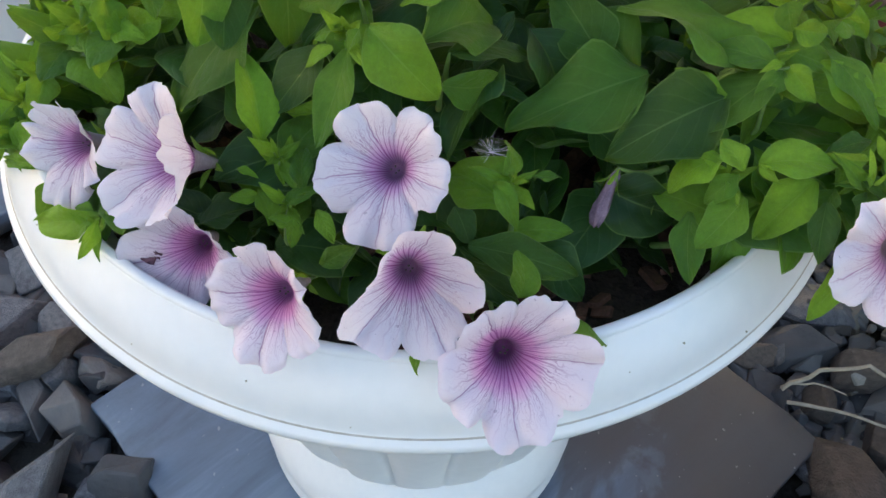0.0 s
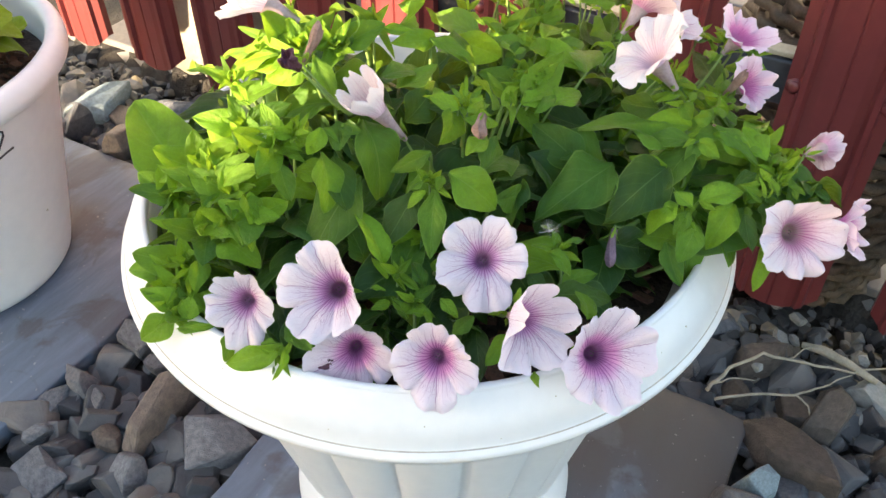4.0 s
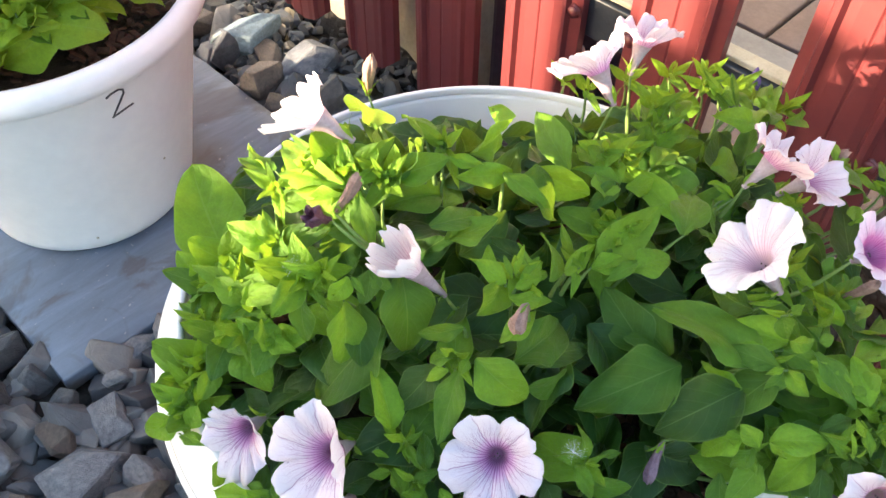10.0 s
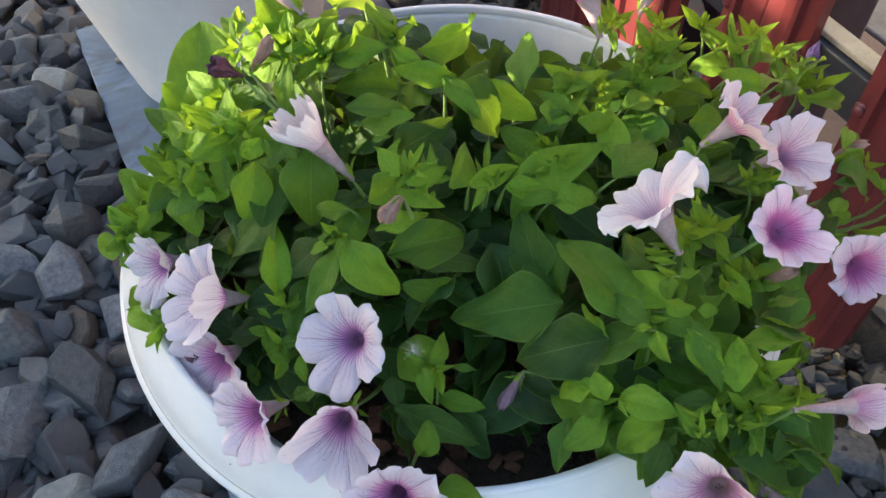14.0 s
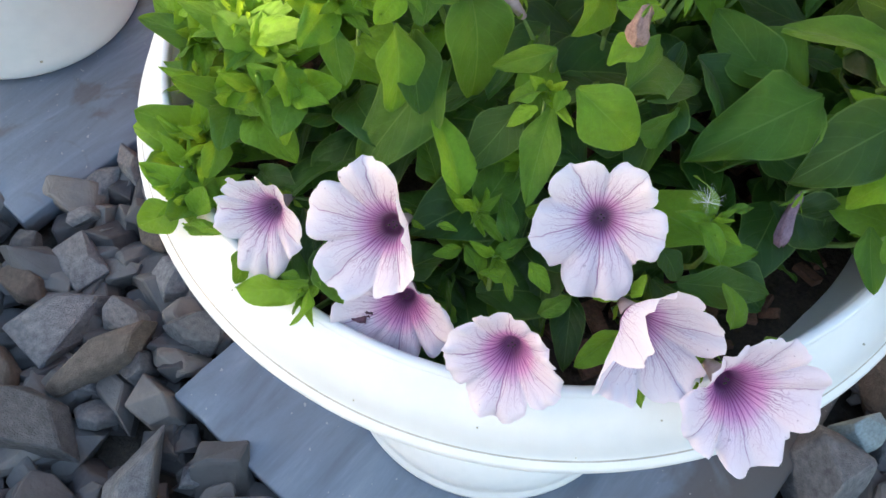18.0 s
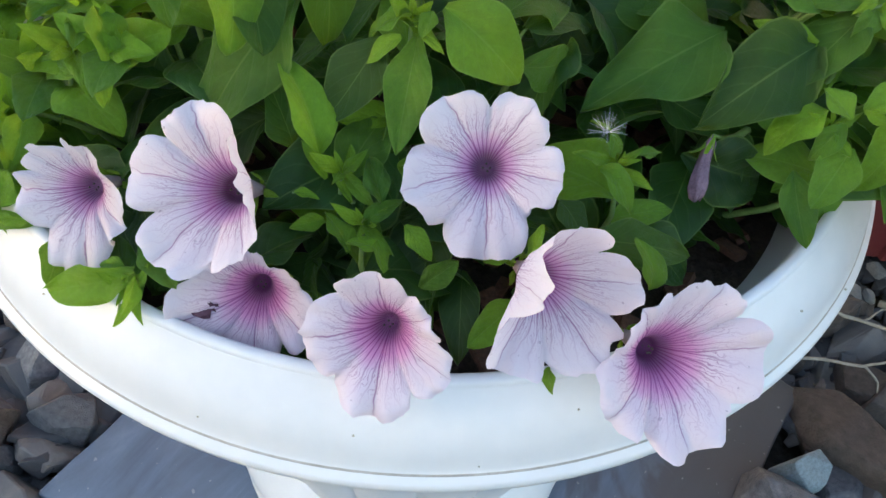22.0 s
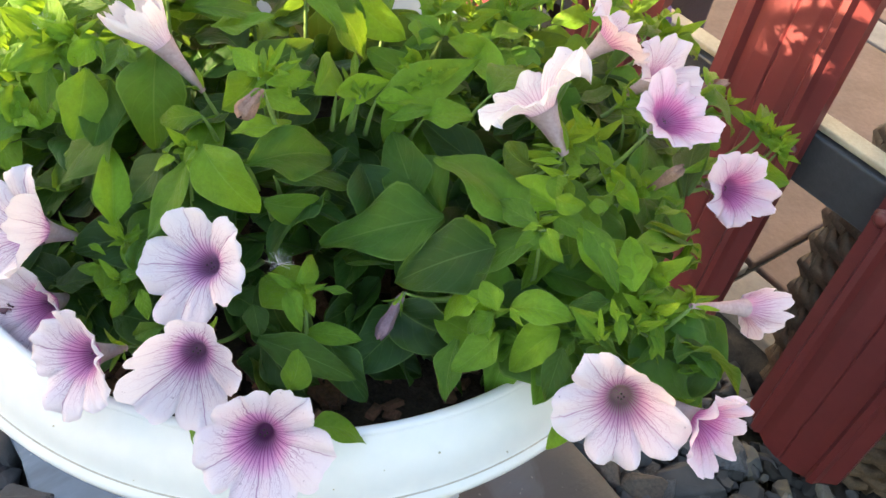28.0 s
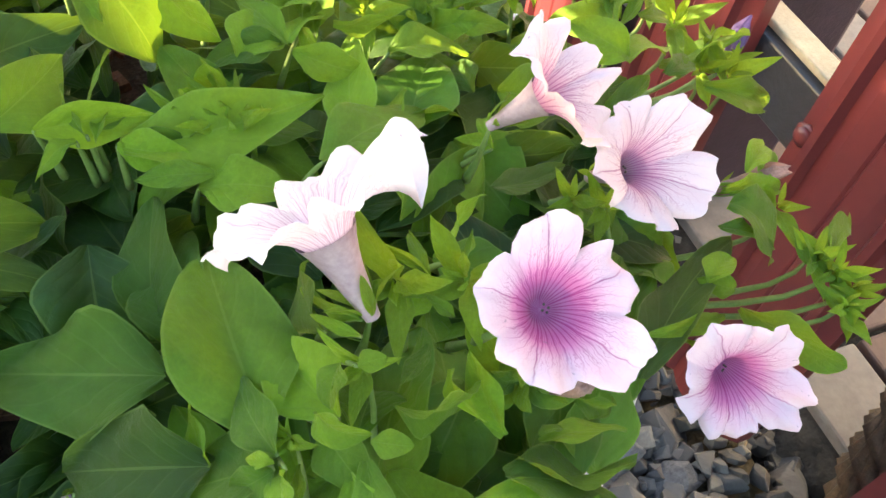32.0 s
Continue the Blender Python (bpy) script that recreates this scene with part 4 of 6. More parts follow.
# ---------- leaves ----------
def leaf_mesh(seed, wide, fold, curl, tip, mat, wavy=0.03, point=1.0):
    """A leaf of length 1 along +y, upper side +z: ovate with a pointed tip, a channel along the midrib and lifted, wavy edges.
    wide: half width; tip: where it is widest (0..1); point: how drawn-out the tip is."""
    rnd = random.Random(seed)
    bm = bmesh.new()
    uv = bm.loops.layers.uv.new("UVMap")
    rows, cols = 14, 9
    twist, side, ph = rnd.uniform(-0.55, 0.55), rnd.uniform(-0.13, 0.13), rnd.uniform(0, 6)
    lift = rnd.uniform(-0.5, 0.5)                      # one half stands higher than the other
    hook = rnd.uniform(-0.14, 0.10)                    # the very tip turns up or down
    grid = []
    for i in range(rows):
        t = 1 - (1 - i / (rows - 1)) ** 1.2
        u = max(0.0, (t - tip) / (1 - tip))
        w = wide * (math.sin(0.5 * math.pi * t / tip) ** 1.05 if t < tip else (1 - u ** 1.9) ** (0.85 * point) * (1 - 0.12 * u * (1 - u) * 4 * point))
        w = max(w + 0.035 * max(0.0, 1 - t / 0.18), 0.003)
        row = []
        for j in range(cols):
            a = 2 * j / (cols - 1) - 1
            x = a * w * (1 + 0.05 * math.sin(6 * t + ph) * (1 if a > 0 else -1))
            z = fold * (abs(x) - 0.62 * x * x / max(wide, 0.01)) * (1 + lift * (1 if a > 0 else -1))
            z += wavy * math.sin(10 * t + ph + 2.2 * a) * a * a + 0.012 * math.sin(26 * t + 4 * abs(a)) * math.sin(math.pi * abs(a)) * min(1, wide * 4)
            z += -curl * (t - 0.25) ** 2 + curl * 0.0625 + twist * x * (t - 0.3) + hook * max(0.0, t - 0.8) * 4 * (t - 0.8)
            y = t - 0.06 * abs(a) * math.sin(math.pi * t)
            row.append((bm.verts.new((x + side * t * t, y * (1 - 0.12 * abs(curl)), z)), (0.5 + a / 2, t)))
        grid.append(row)
    for i in range(rows - 1):
        for j in range(cols - 1):
            quad = (grid[i][j], grid[i][j + 1], grid[i + 1][j + 1], grid[i + 1][j])
            f = bm.faces.new([q[0] for q in quad])
            for loop, q in zip(f.loops, quad):
                loop[uv].uv = q[1]
    return mesh_of("leaf", bm, mat)


def leaf_pool(seed, half, mat, count=7, tip=0.48, point=1.0):
    return [leaf_mesh(seed + k, half * (0.94 + 0.04 * (k % 4)), (0.40, 0.70, 0.95, 0.55)[k % 4], (0.25, 0.55, 0.85, -0.25, 0.4)[k % 5], tip + 0.04 * (k % 3 - 1), mat, 0.030 + 0.014 * (k % 3), point) for k in range(count)]


BROAD, OVAL, SLIM = leaf_pool(300, 0.34, M_LEAF, 8, 0.5, 0.8), leaf_pool(320, 0.26, M_LEAF, 8, 0.48, 0.9), leaf_pool(330, 0.17, M_LEAF, 7, 0.5)
BROAD_OLD, MID_OLD, SLIM_OLD = leaf_pool(400, 0.34, M_OLD, 8, 0.48, 0.8), leaf_pool(410, 0.26, M_OLD), leaf_pool(415, 0.17, M_OLD, 5)
FRESH, YOUNG, SLIM_YOUNG = leaf_pool(420, 0.34, M_YOUNG, 7, 0.5, 0.85), leaf_pool(340, 0.22, M_YOUNG, 8, 0.5, 1.2), leaf_pool(350, 0.17, M_YOUNG, 7, 0.5, 1.2)
LARGE_OLD, LARGE = ([leaf_mesh(seed + k, 0.35, (0.45, 0.7, 0.3)[k % 3], (0.35, 0.7, 0.15, 0.5)[k % 4], 0.43, m, 0.075, 0.7) for k in range(5)] for seed, m in ((440, M_OLD), (450, M_LEAF)))
NARROW = [leaf_mesh(360 + k, 0.115, 0.6, (0.4, -0.5, 0.7, -0.2)[k % 4], 0.58, M_YOUNG, 0.015, 0.8) for k in range(6)]


def leaf_pose(base, tip, facing, widen=1.0):
    """Base to tip along +y, the upper side turned to facing; uniform scale is the length."""
    base, tip, facing = Vector(base), Vector(tip), Vector(facing)
    y = tip - base
    n = y.length
    y = y / n
    z = (facing - y * facing.dot(y)).normalized()
    x = y.cross(z)
    return Matrix(((x.x * n * widen, y.x * n, z.x * n, base.x), (x.y * n * widen, y.y * n, z.y * n, base.y), (x.z * n * widen, y.z * n, z.z * n, base.z), (0, 0, 0, 1)))


FACES = []                                             # places just in front of open flowers, kept clear of leaves


def set_leaf(plant, pool, base, tip, facing, rnd, widen=1.0):
    base, tip = Vector(base), Vector(tip)
    if plant.location.x == 0.0 and tip.x < 0.0:                # nothing hangs over the rim on this side
        out = Vector((tip.x, tip.y - 0.396, 0))
        if out.length > 0.238:
            shift = out * (0.238 / out.length - 1) + Vector((0, 0, 0.004))
            base, tip = base + shift * 0.8, tip + shift
    base, tip, facing = clear_of_flowers(base, tip, facing)
    if base is None:
        return None
    ob = part("leaf", rnd.choice(pool), None, plant)
    ob.matrix_basis = leaf_pose(base, tip, facing, widen)
    return ob


def clear_of_flowers(base, tip, facing):
    """Turns steep leaves to the light and pushes a leaf back that would stand before an open flower."""
    slope = (tip - base).normalized()
    if slope.z > 0.45:
        facing = Vector(facing) + Vector((0.0, -1.0, 0.2)) * (slope.z * 1.4)
    margin = 0.22 * (tip - base).length
    for step in range(4):
        hit = next((axis for f, axis, r in FACES for k in (0.0, 0.3, 0.6, 1.0)
                    if -0.004 < (rel := base.lerp(tip, k) - f).dot(axis) < 0.05 and (rel - axis * rel.dot(axis)).length < r + margin), None)
        if hit is None:
            break
        base, tip = base - hit * 0.016, tip - hit * 0.016
    else:
        return None, None, None
    return base, tip, facing


def rosette(plant, centre, axis, size, count, rnd, spread=1.0, pool=None):
    """A shoot tip: narrow leaflets in the heart, broader ones below and outside."""
    centre, axis = Vector(centre), Vector(axis).normalized()
    side = axis.orthogonal().normalized()
    other = axis.cross(side)
    made = 0
    for k in range(count):
        t = k / max(1, count - 1)                      # 0 heart, 1 outer
        a = k * 2.4 + rnd.uniform(-0.3, 0.3)
        out = (side * math.cos(a) + other * math.sin(a))
        lean = (0.18 + 1.05 * t) * spread * rnd.uniform(0.8, 1.15)
        d = (axis * math.cos(lean) + out * math.sin(lean)).normalized()
        n = size * (0.5 + 1.05 * t) * rnd.uniform(0.8, 1.2)
        base = centre - axis * size * 0.45 * t + out * size * 0.05
        face = (axis * math.sin(lean) - out * math.cos(lean)) + axis * 0.25
        p = pool or (NARROW if t < 0.5 else SLIM_YOUNG)
        made += set_leaf(plant, p, base, base + d * n, face, rnd, rnd.uniform(0.85, 1.15)) is not None
    return made


def stem(plant, p0, p1, lift, r=0.0022, name="stem", mat=None):
    pts = bend(p0, p1, lift, 7)
    part(name, tube(pts, [r * (1.25 - 0.8 * i / 6) for i in range(7)], 6), mat or M_STEM, plant)


def leafy_stem(plant, p0, p1, lift, rnd, r=0.0016, size=0.032, pairs=1, room=None):
    """A shoot's stem with leaves set along it, alternately to both sides."""
    p0, p1 = Vector(p0), Vector(p1)
    stem(plant, p0, p1, lift, r)
    pts = bend(p0, p1, lift, 7)
    turn = rnd.uniform(0, 6.28)
    for k in range(pairs * 2):
        p = Vector(pts[min(6, 2 + k * 4 // (pairs * 2))]).lerp(Vector(pts[min(6, 3 + k * 4 // (pairs * 2))]), rnd.random())
        a = turn + k * 2.3
        d = Vector((math.cos(a), math.sin(a), rnd.uniform(-0.1, 0.5))).normalized()
        n = size * rnd.uniform(0.8, 1.3)
        if room and not room(p + d * n):
            continue
        set_leaf(plant, OVAL if k % 2 else BROAD, p, p + d * n, Vector((0, 0, 1)) - d * 0.3 + Vector((0, -0.3, 0)), rnd, rnd.uniform(0.9, 1.15))


# ---------- flowers ----------
def corolla_mesh(seed, radius, mat, cup=0.0, ruffle=1.0, closed=0.0, lobes=None, bite=None, stretch=1.0, flare=0.7):
    """A petunia: five fused lobes flaring from a narrow throat; looks along +z, throat at the origin.
    lobes: direction in degrees, reach and forward fold of each lobe."""
    rnd = random.Random(seed)
    if lobes is None:
        turn = rnd.uniform(0, 72)
        lobes = [(turn + 72 * k + rnd.uniform(-9, 9), rnd.uniform(0.82, 1.08), rnd.uniform(-0.20, 0.30)) for k in range(5)]
    lobes = sorted((d % 360, r, f) for d, r, f in lobes)
    phase = rnd.uniform(0, 6.28)
    curl = [rnd.uniform(-0.10, 0.16) for _ in range(5)]
    bm = bmesh.new()
    uv = bm.loops.layers.uv.new("UVMap")
    across = 20
    narrow = [(0.02, -0.52), (0.095, -0.50), (0.115, -0.43), (0.14, -0.36), (0.17, -0.28), (0.21, -0.19), (0.275, -0.11), (0.375, -0.02), (0.50, 0.06), (0.64, 0.12), (0.77, 0.165), (0.88, 0.19), (0.95, 0.19), (1.0, 0.165)]
    broad = [(0.02, -0.58), (0.11, -0.56), (0.145, -0.49), (0.185, -0.40), (0.23, -0.30), (0.285, -0.205), (0.355, -0.12), (0.445, -0.03), (0.55, 0.045), (0.67, 0.105), (0.79, 0.15), (0.89, 0.18), (0.95, 0.185), (1.0, 0.165)]
    profile = [(p + (r - p) * flare, q + (h - q) * flare) for (p, q), (r, h) in zip(narrow, broad)]
    profile = [(r * (stretch ** -0.35 if h < -0.05 else 1.0), h * (stretch if h < 0 else 1.0)) for r, h in profile]
    vs = [0.0, 0.0, 0.015, 0.04, 0.075, 0.12, 0.18, 0.28, 0.41, 0.55, 0.69, 0.83, 0.93, 1.0]
    columns = []                                                   # angle, place across the lobe, blended reach and fold
    for k, (d, reach, fold) in enumerate(lobes):
        d0, r0, f0 = lobes[k - 1]
        d1, r1, f1 = lobes[(k + 1) % 5]
        lo, hi = d - ((d - d0) % 360) / 2, d + ((d1 - d) % 360) / 2
        for i in range(across):
            c = i / across * 2 - 1                                 # -1..1 across the lobe
            a = d + (c * (d - lo) if c < 0 else c * (hi - d))
            q = 0.5 * c * c
            other_r, other_f = (r0, f0) if c < 0 else (r1, f1)
            columns.append((math.radians(a), c, k, reach * (1 - q) + other_r * q, fold * (1 - q) + other_f * q, (k + (c + 1) / 2) / 5))
    n = len(columns)
    rings = []
    for (r, h), v in zip(profile, vs):
        out = max(0.0, (v - 0.12) / 0.88)
        ring = []
        for a, c, k, reach, fold, u in columns:
            px, py = math.cos(a), math.sin(a)
            torn = 0.24 * out ** 3 * math.exp(-((math.degrees(a) - bite + 180) % 360 - 180) ** 2 / 40) if bite is not None else 0.0
            notch = 1 - 0.19 * out ** 2 * abs(c) ** 5 + 0.035 * out ** 3 * max(0.0, 1 - abs(c) * 3.5)
            ragged = 0.09 * noise.noise(Vector((4 * px, 4 * py, seed + 0.5))) + 0.03 * noise.noise(Vector((13 * px, 13 * py, seed)))
            rr = r * (notch - torn + out ** 2 * ragged * (1 - 0.7 * closed)) * (1 + (reach - 1) * min(1.0, out * 1.6)) * (1 - closed * out * 0.68) * (1 - 0.16 * abs(fold) * out)
            wave = ruffle * out ** 2 * (0.25 * noise.noise(Vector((3.2 * px, 3.2 * py, seed))) + 0.05 * noise.noise(Vector((11 * px, 11 * py, seed + 3.3))))
            keel = -0.19 * out * abs(c) ** 6 + 0.08 * out * math.sin(math.pi * abs(c)) - 0.05 * out * max(0.0, 1 - abs(c) * 6) 
            hh = h + wave + keel + out ** 1.6 * (fold * 0.95 + cup) + closed * out * 0.55 + curl[k] * max(0.0, out - 0.7) * 3 * (1 - c * c)
            ring.append((bm.verts.new((radius * rr * px, radius * rr * py, radius * hh)), v, u))
        rings.append(ring)
    for p, q in zip(rings, rings[1:]):
        for i in range(n):
            j = (i + 1) % n
            f = bm.faces.new((p[i][0], p[j][0], q[j][0], q[i][0]))
            nu = p[i][2] + 1 / n
            for loop, (x, y) in zip(f.loops, ((p[i][2], p[i][1]), (nu, p[i][1]), (nu, q[i][1]), (p[i][2], q[i][1]))):
                loop[uv].uv = (x, y)
    bm.faces.new([w[0] for w in reversed(rings[0])])
    return mesh_of("corolla", bm, mat)


def frame_of(axis, spin=0.0):
    z = Vector(axis).normalized()
    q = z.to_track_quat('Z', 'Y').to_matrix().to_4x4()
    return q @ Matrix.Rotation(spin, 4, 'Z')


def flower(plant, throat, axis, radius, seed, mat=None, root=None, label="", cup=0.0, ruffle=1.0, closed=0.0, lobes=None, bite=None, stretch=1.0, flare=0.7):
    rnd = random.Random(seed)
    radius *= 0.88
    m = Matrix.Translation(throat) @ frame_of(axis)
    fl = part("flower", corolla_mesh(seed, radius, mat or M_PETAL, cup, ruffle, closed, lobes, bite, stretch, flare), None, plant, label)
    fl.matrix_basis = m
    FACES.append((Vector(throat), Vector(axis).normalized(), radius * 1.0))
    part("tube_skin", lathe([(radius * r * stretch ** -0.35, radius * h * stretch) for r, h in ((0.075, -1.12), (0.105, -0.92), (0.12 + 0.02 * flare, -0.77), (0.135 + 0.032 * flare, -0.62), (0.16 + 0.047 * flare, -0.47), (0.19 + 0.064 * flare, -0.335), (0.232 + 0.078 * flare, -0.215))], 16), M_TUBE, fl, "greyish-purple flower tube")
    for k in range(5):
        s = part("sepal", NARROW[k % 4], None, fl)
        a = 2 * math.pi * k / 5
        out = Vector((math.cos(a), math.sin(a), 0))
        b = out * radius * 0.07 + Vector((0, 0, -radius * 1.08 * stretch))
        s.matrix_basis = leaf_pose(b, b + out * radius * 0.28 + Vector((0, 0, radius * 0.42)), -out + Vector((0, 0, 0.4)))
    bm = bmesh.new()
    for k in range(4):
        bmesh.ops.create_icosphere(bm, subdivisions=1, radius=radius * 0.018, matrix=Matrix.Translation((radius * 0.05 * math.cos(k * 1.7), radius * 0.05 * math.sin(k * 1.7), radius * stretch * (-0.40 + 0.04 * (k % 3)))))
    part("anthers", bm, M_ANTHER, fl, "pale stamen tips deep in the throat")
    end = Vector(throat) - Vector(axis).normalized() * radius * 1.08 * stretch
    if root is not None:
        stem(plant, root, end, Vector((0, 0, -0.004)), 0.0016, "flower_stalk")
    return fl


def bud(plant, base, tip, r, mat, label, root=None, twist=2.0):
    """A closed or withered flower: a furled, ribbed spindle in a small calyx."""
    base, tip = Vector(base), Vector(tip)
    n = (tip - base).length
    limp = mat is M_WILT
    shape = ((0.15, 0.0), (0.42, 0.12), (0.45, 0.35), (0.7, 0.55), (1.0, 0.75), (0.9, 0.9), (0.75, 1.0), (0.5, 0.9), (0.1, 0.7)) if limp else ((0.15, 0.0), (0.55, 0.12), (0.62, 0.3), (0.78, 0.5), (1.0, 0.68), (0.95, 0.82), (0.6, 0.93), (0.15, 1.0))
    bm = lathe([(r * s, n * h) for s, h in shape], 30, lambda q, z, k, a: q * (1 + (0.30 if limp else 0.16) * math.cos(5 * a + twist * z / n * 3) + 0.12 * math.cos(11 * a + 2 * z / n)))
    for v in bm.verts:
        v.co += Vector((1, 0.4, 0)) * r * 0.9 * (v.co.z / n) ** 2 + Vector((0, 0, n * 0.22)) * noise.noise(v.co * 420) * (v.co.z / n) ** 3
    ob = part("bud", bm, mat, plant, label)
    ob.matrix_basis = Matrix.Translation(base) @ frame_of(tip - base)
    for k in range(5):
        a = 2 * math.pi * k / 5
        out = Vector((math.cos(a), math.sin(a), 0))
        s = part("sepal", NARROW[k % 4], None, ob)
        s.matrix_basis = leaf_pose(out * r * 0.4, out * r * 1.1 + Vector((0, 0, n * 0.42)), -out + Vector((0, 0, 0.5)))
    if root is not None:
        stem(plant, root, base, (0, 0, -0.003), 0.0015, "flower_stalk")


plant = thing("petunia", "bushy petunia with pale lilac dark-throated flowers, in the white urn", "plant", Matrix.Identity(4))
HEART = Vector((0.0, 0.39, 0.452))


LEAVES_A = [
    ('S', -0.139, 0.344, 0.583, -0.163, 0.396, 0.583, 0.35),
    ('Y', -0.174, 0.363, 0.554, -0.205, 0.388, 0.545, 0.38),
    ('Y', -0.172, 0.351, 0.551, -0.205, 0.372, 0.540, 0.48),
    ('Y', -0.181, 0.356, 0.542, -0.211, 0.368, 0.525, 0.35),
    ('Y', -0.170, 0.352, 0.556, -0.171, 0.376, 0.570, 0.50),
    ('Y', -0.163, 0.344, 0.561, -0.159, 0.360, 0.578, 0.45),
    ('Y', -0.159, 0.338, 0.558, -0.131, 0.326, 0.582, 0.40),
    ('Y', -0.160, 0.343, 0.558, -0.137, 0.339, 0.583, 0.32),
    ('Y', -0.186, 0.345, 0.531, -0.210, 0.361, 0.521, 0.43),
    ('Y', -0.183, 0.341, 0.534, -0.198, 0.337, 0.520, 0.33),
    ('Y', -0.173, 0.339, 0.542, -0.142, 0.324, 0.567, 0.36)]
LEAVES_B = [
    ('Y', -0.179, 0.338, 0.535, -0.158, 0.308, 0.538, 0.59),
    ('Y', -0.146, 0.321, 0.561, -0.141, 0.300, 0.548, 0.66),
    ('Y', -0.151, 0.310, 0.546, -0.144, 0.292, 0.539, 0.63),
    ('O', -0.120, 0.319, 0.582, -0.121, 0.300, 0.564, 0.54),
    ('G', -0.095, 0.310, 0.590, -0.094, 0.283, 0.562, 0.63),
    ('O', -0.092, 0.317, 0.603, -0.101, 0.306, 0.590, 0.74),
    ('Y', -0.090, 0.317, 0.602, -0.082, 0.307, 0.598, 0.45),
    ('O', -0.080, 0.322, 0.602, -0.080, 0.307, 0.589, 0.74),
    ('O', -0.080, 0.319, 0.599, -0.068, 0.310, 0.599, 0.68),
    ('B', -0.072, 0.305, 0.570, -0.122, 0.281, 0.533, 0.51),
    ('B', -0.086, 0.314, 0.582, -0.089, 0.288, 0.556, 0.67),
    ('B', -0.063, 0.325, 0.597, -0.054, 0.284, 0.562, 0.60)]
LEAVES_C = [
    ('O', -0.071, 0.261, 0.532, -0.076, 0.288, 0.564, 0.46),
    ('B', -0.044, 0.281, 0.567, -0.067, 0.264, 0.537, 0.58),
    ('O', -0.032, 0.274, 0.571, -0.046, 0.248, 0.539, 0.39),
    ('G', -0.023, 0.274, 0.583, 0.005, 0.249, 0.564, 0.65),
    ('O', -0.032, 0.278, 0.577, -0.054, 0.284, 0.569, 0.43),
    ('O', -0.029, 0.291, 0.588, -0.058, 0.292, 0.579, 0.41),
    ('Y', -0.038, 0.274, 0.572, -0.053, 0.275, 0.564, 0.58),
    ('Y', -0.027, 0.275, 0.581, -0.032, 0.268, 0.575, 0.68),
    ('Y', -0.005, 0.309, 0.603, -0.022, 0.318, 0.612, 0.65),
    ('Y', 0.000, 0.306, 0.602, 0.023, 0.324, 0.599, 0.46),
    ('Y', -0.004, 0.301, 0.601, 0.024, 0.301, 0.588, 0.38),
    ('N', -0.002, 0.310, 0.606, -0.005, 0.320, 0.615, 0.28)]
LEAVES_D = [
    ('N', 0.000, 0.310, 0.607, 0.003, 0.327, 0.615, 0.21),
    ('N', 0.003, 0.309, 0.606, 0.013, 0.323, 0.609, 0.27),
    ('O', -0.014, 0.312, 0.603, -0.014, 0.334, 0.611, 0.39),
    ('O', -0.008, 0.314, 0.599, -0.015, 0.293, 0.592, 0.89),
    ('S', -0.010, 0.279, 0.589, 0.017, 0.301, 0.589, 0.48),
    ('B', -0.003, 0.276, 0.574, 0.041, 0.314, 0.571, 0.49),
    ('B', 0.010, 0.279, 0.567, 0.050, 0.303, 0.557, 0.37),
    ('B', 0.007, 0.270, 0.557, 0.039, 0.282, 0.544, 0.46),
    ('B', 0.083, 0.297, 0.545, 0.060, 0.334, 0.568, 0.65),
    ('G', 0.136, 0.274, 0.562, 0.088, 0.322, 0.585, 0.37)]
LEAVES_E = [
    ('O', 0.153, 0.283, 0.574, 0.119, 0.301, 0.575, 0.57),
    ('B', 0.095, 0.295, 0.546, 0.060, 0.334, 0.563, 0.50),
    ('B', 0.139, 0.304, 0.578, 0.116, 0.322, 0.577, 0.65),
    ('O', 0.125, 0.262, 0.562, 0.103, 0.278, 0.562, 0.39),
    ('G', 0.143, 0.267, 0.575, 0.117, 0.282, 0.574, 0.52),
    ('B', 0.144, 0.266, 0.572, 0.110, 0.247, 0.548, 0.56),
    ('O', 0.144, 0.263, 0.575, 0.135, 0.252, 0.568, 0.62),
    ('G', 0.147, 0.264, 0.576, 0.154, 0.248, 0.574, 0.61),
    ('Y', 0.144, 0.264, 0.578, 0.134, 0.262, 0.576, 0.53),
    ('G', 0.149, 0.278, 0.585, 0.163, 0.272, 0.585, 0.69),
    ('O', 0.165, 0.276, 0.585, 0.176, 0.279, 0.584, 0.77),
    ('O', 0.150, 0.279, 0.573, 0.168, 0.266, 0.574, 0.76)]
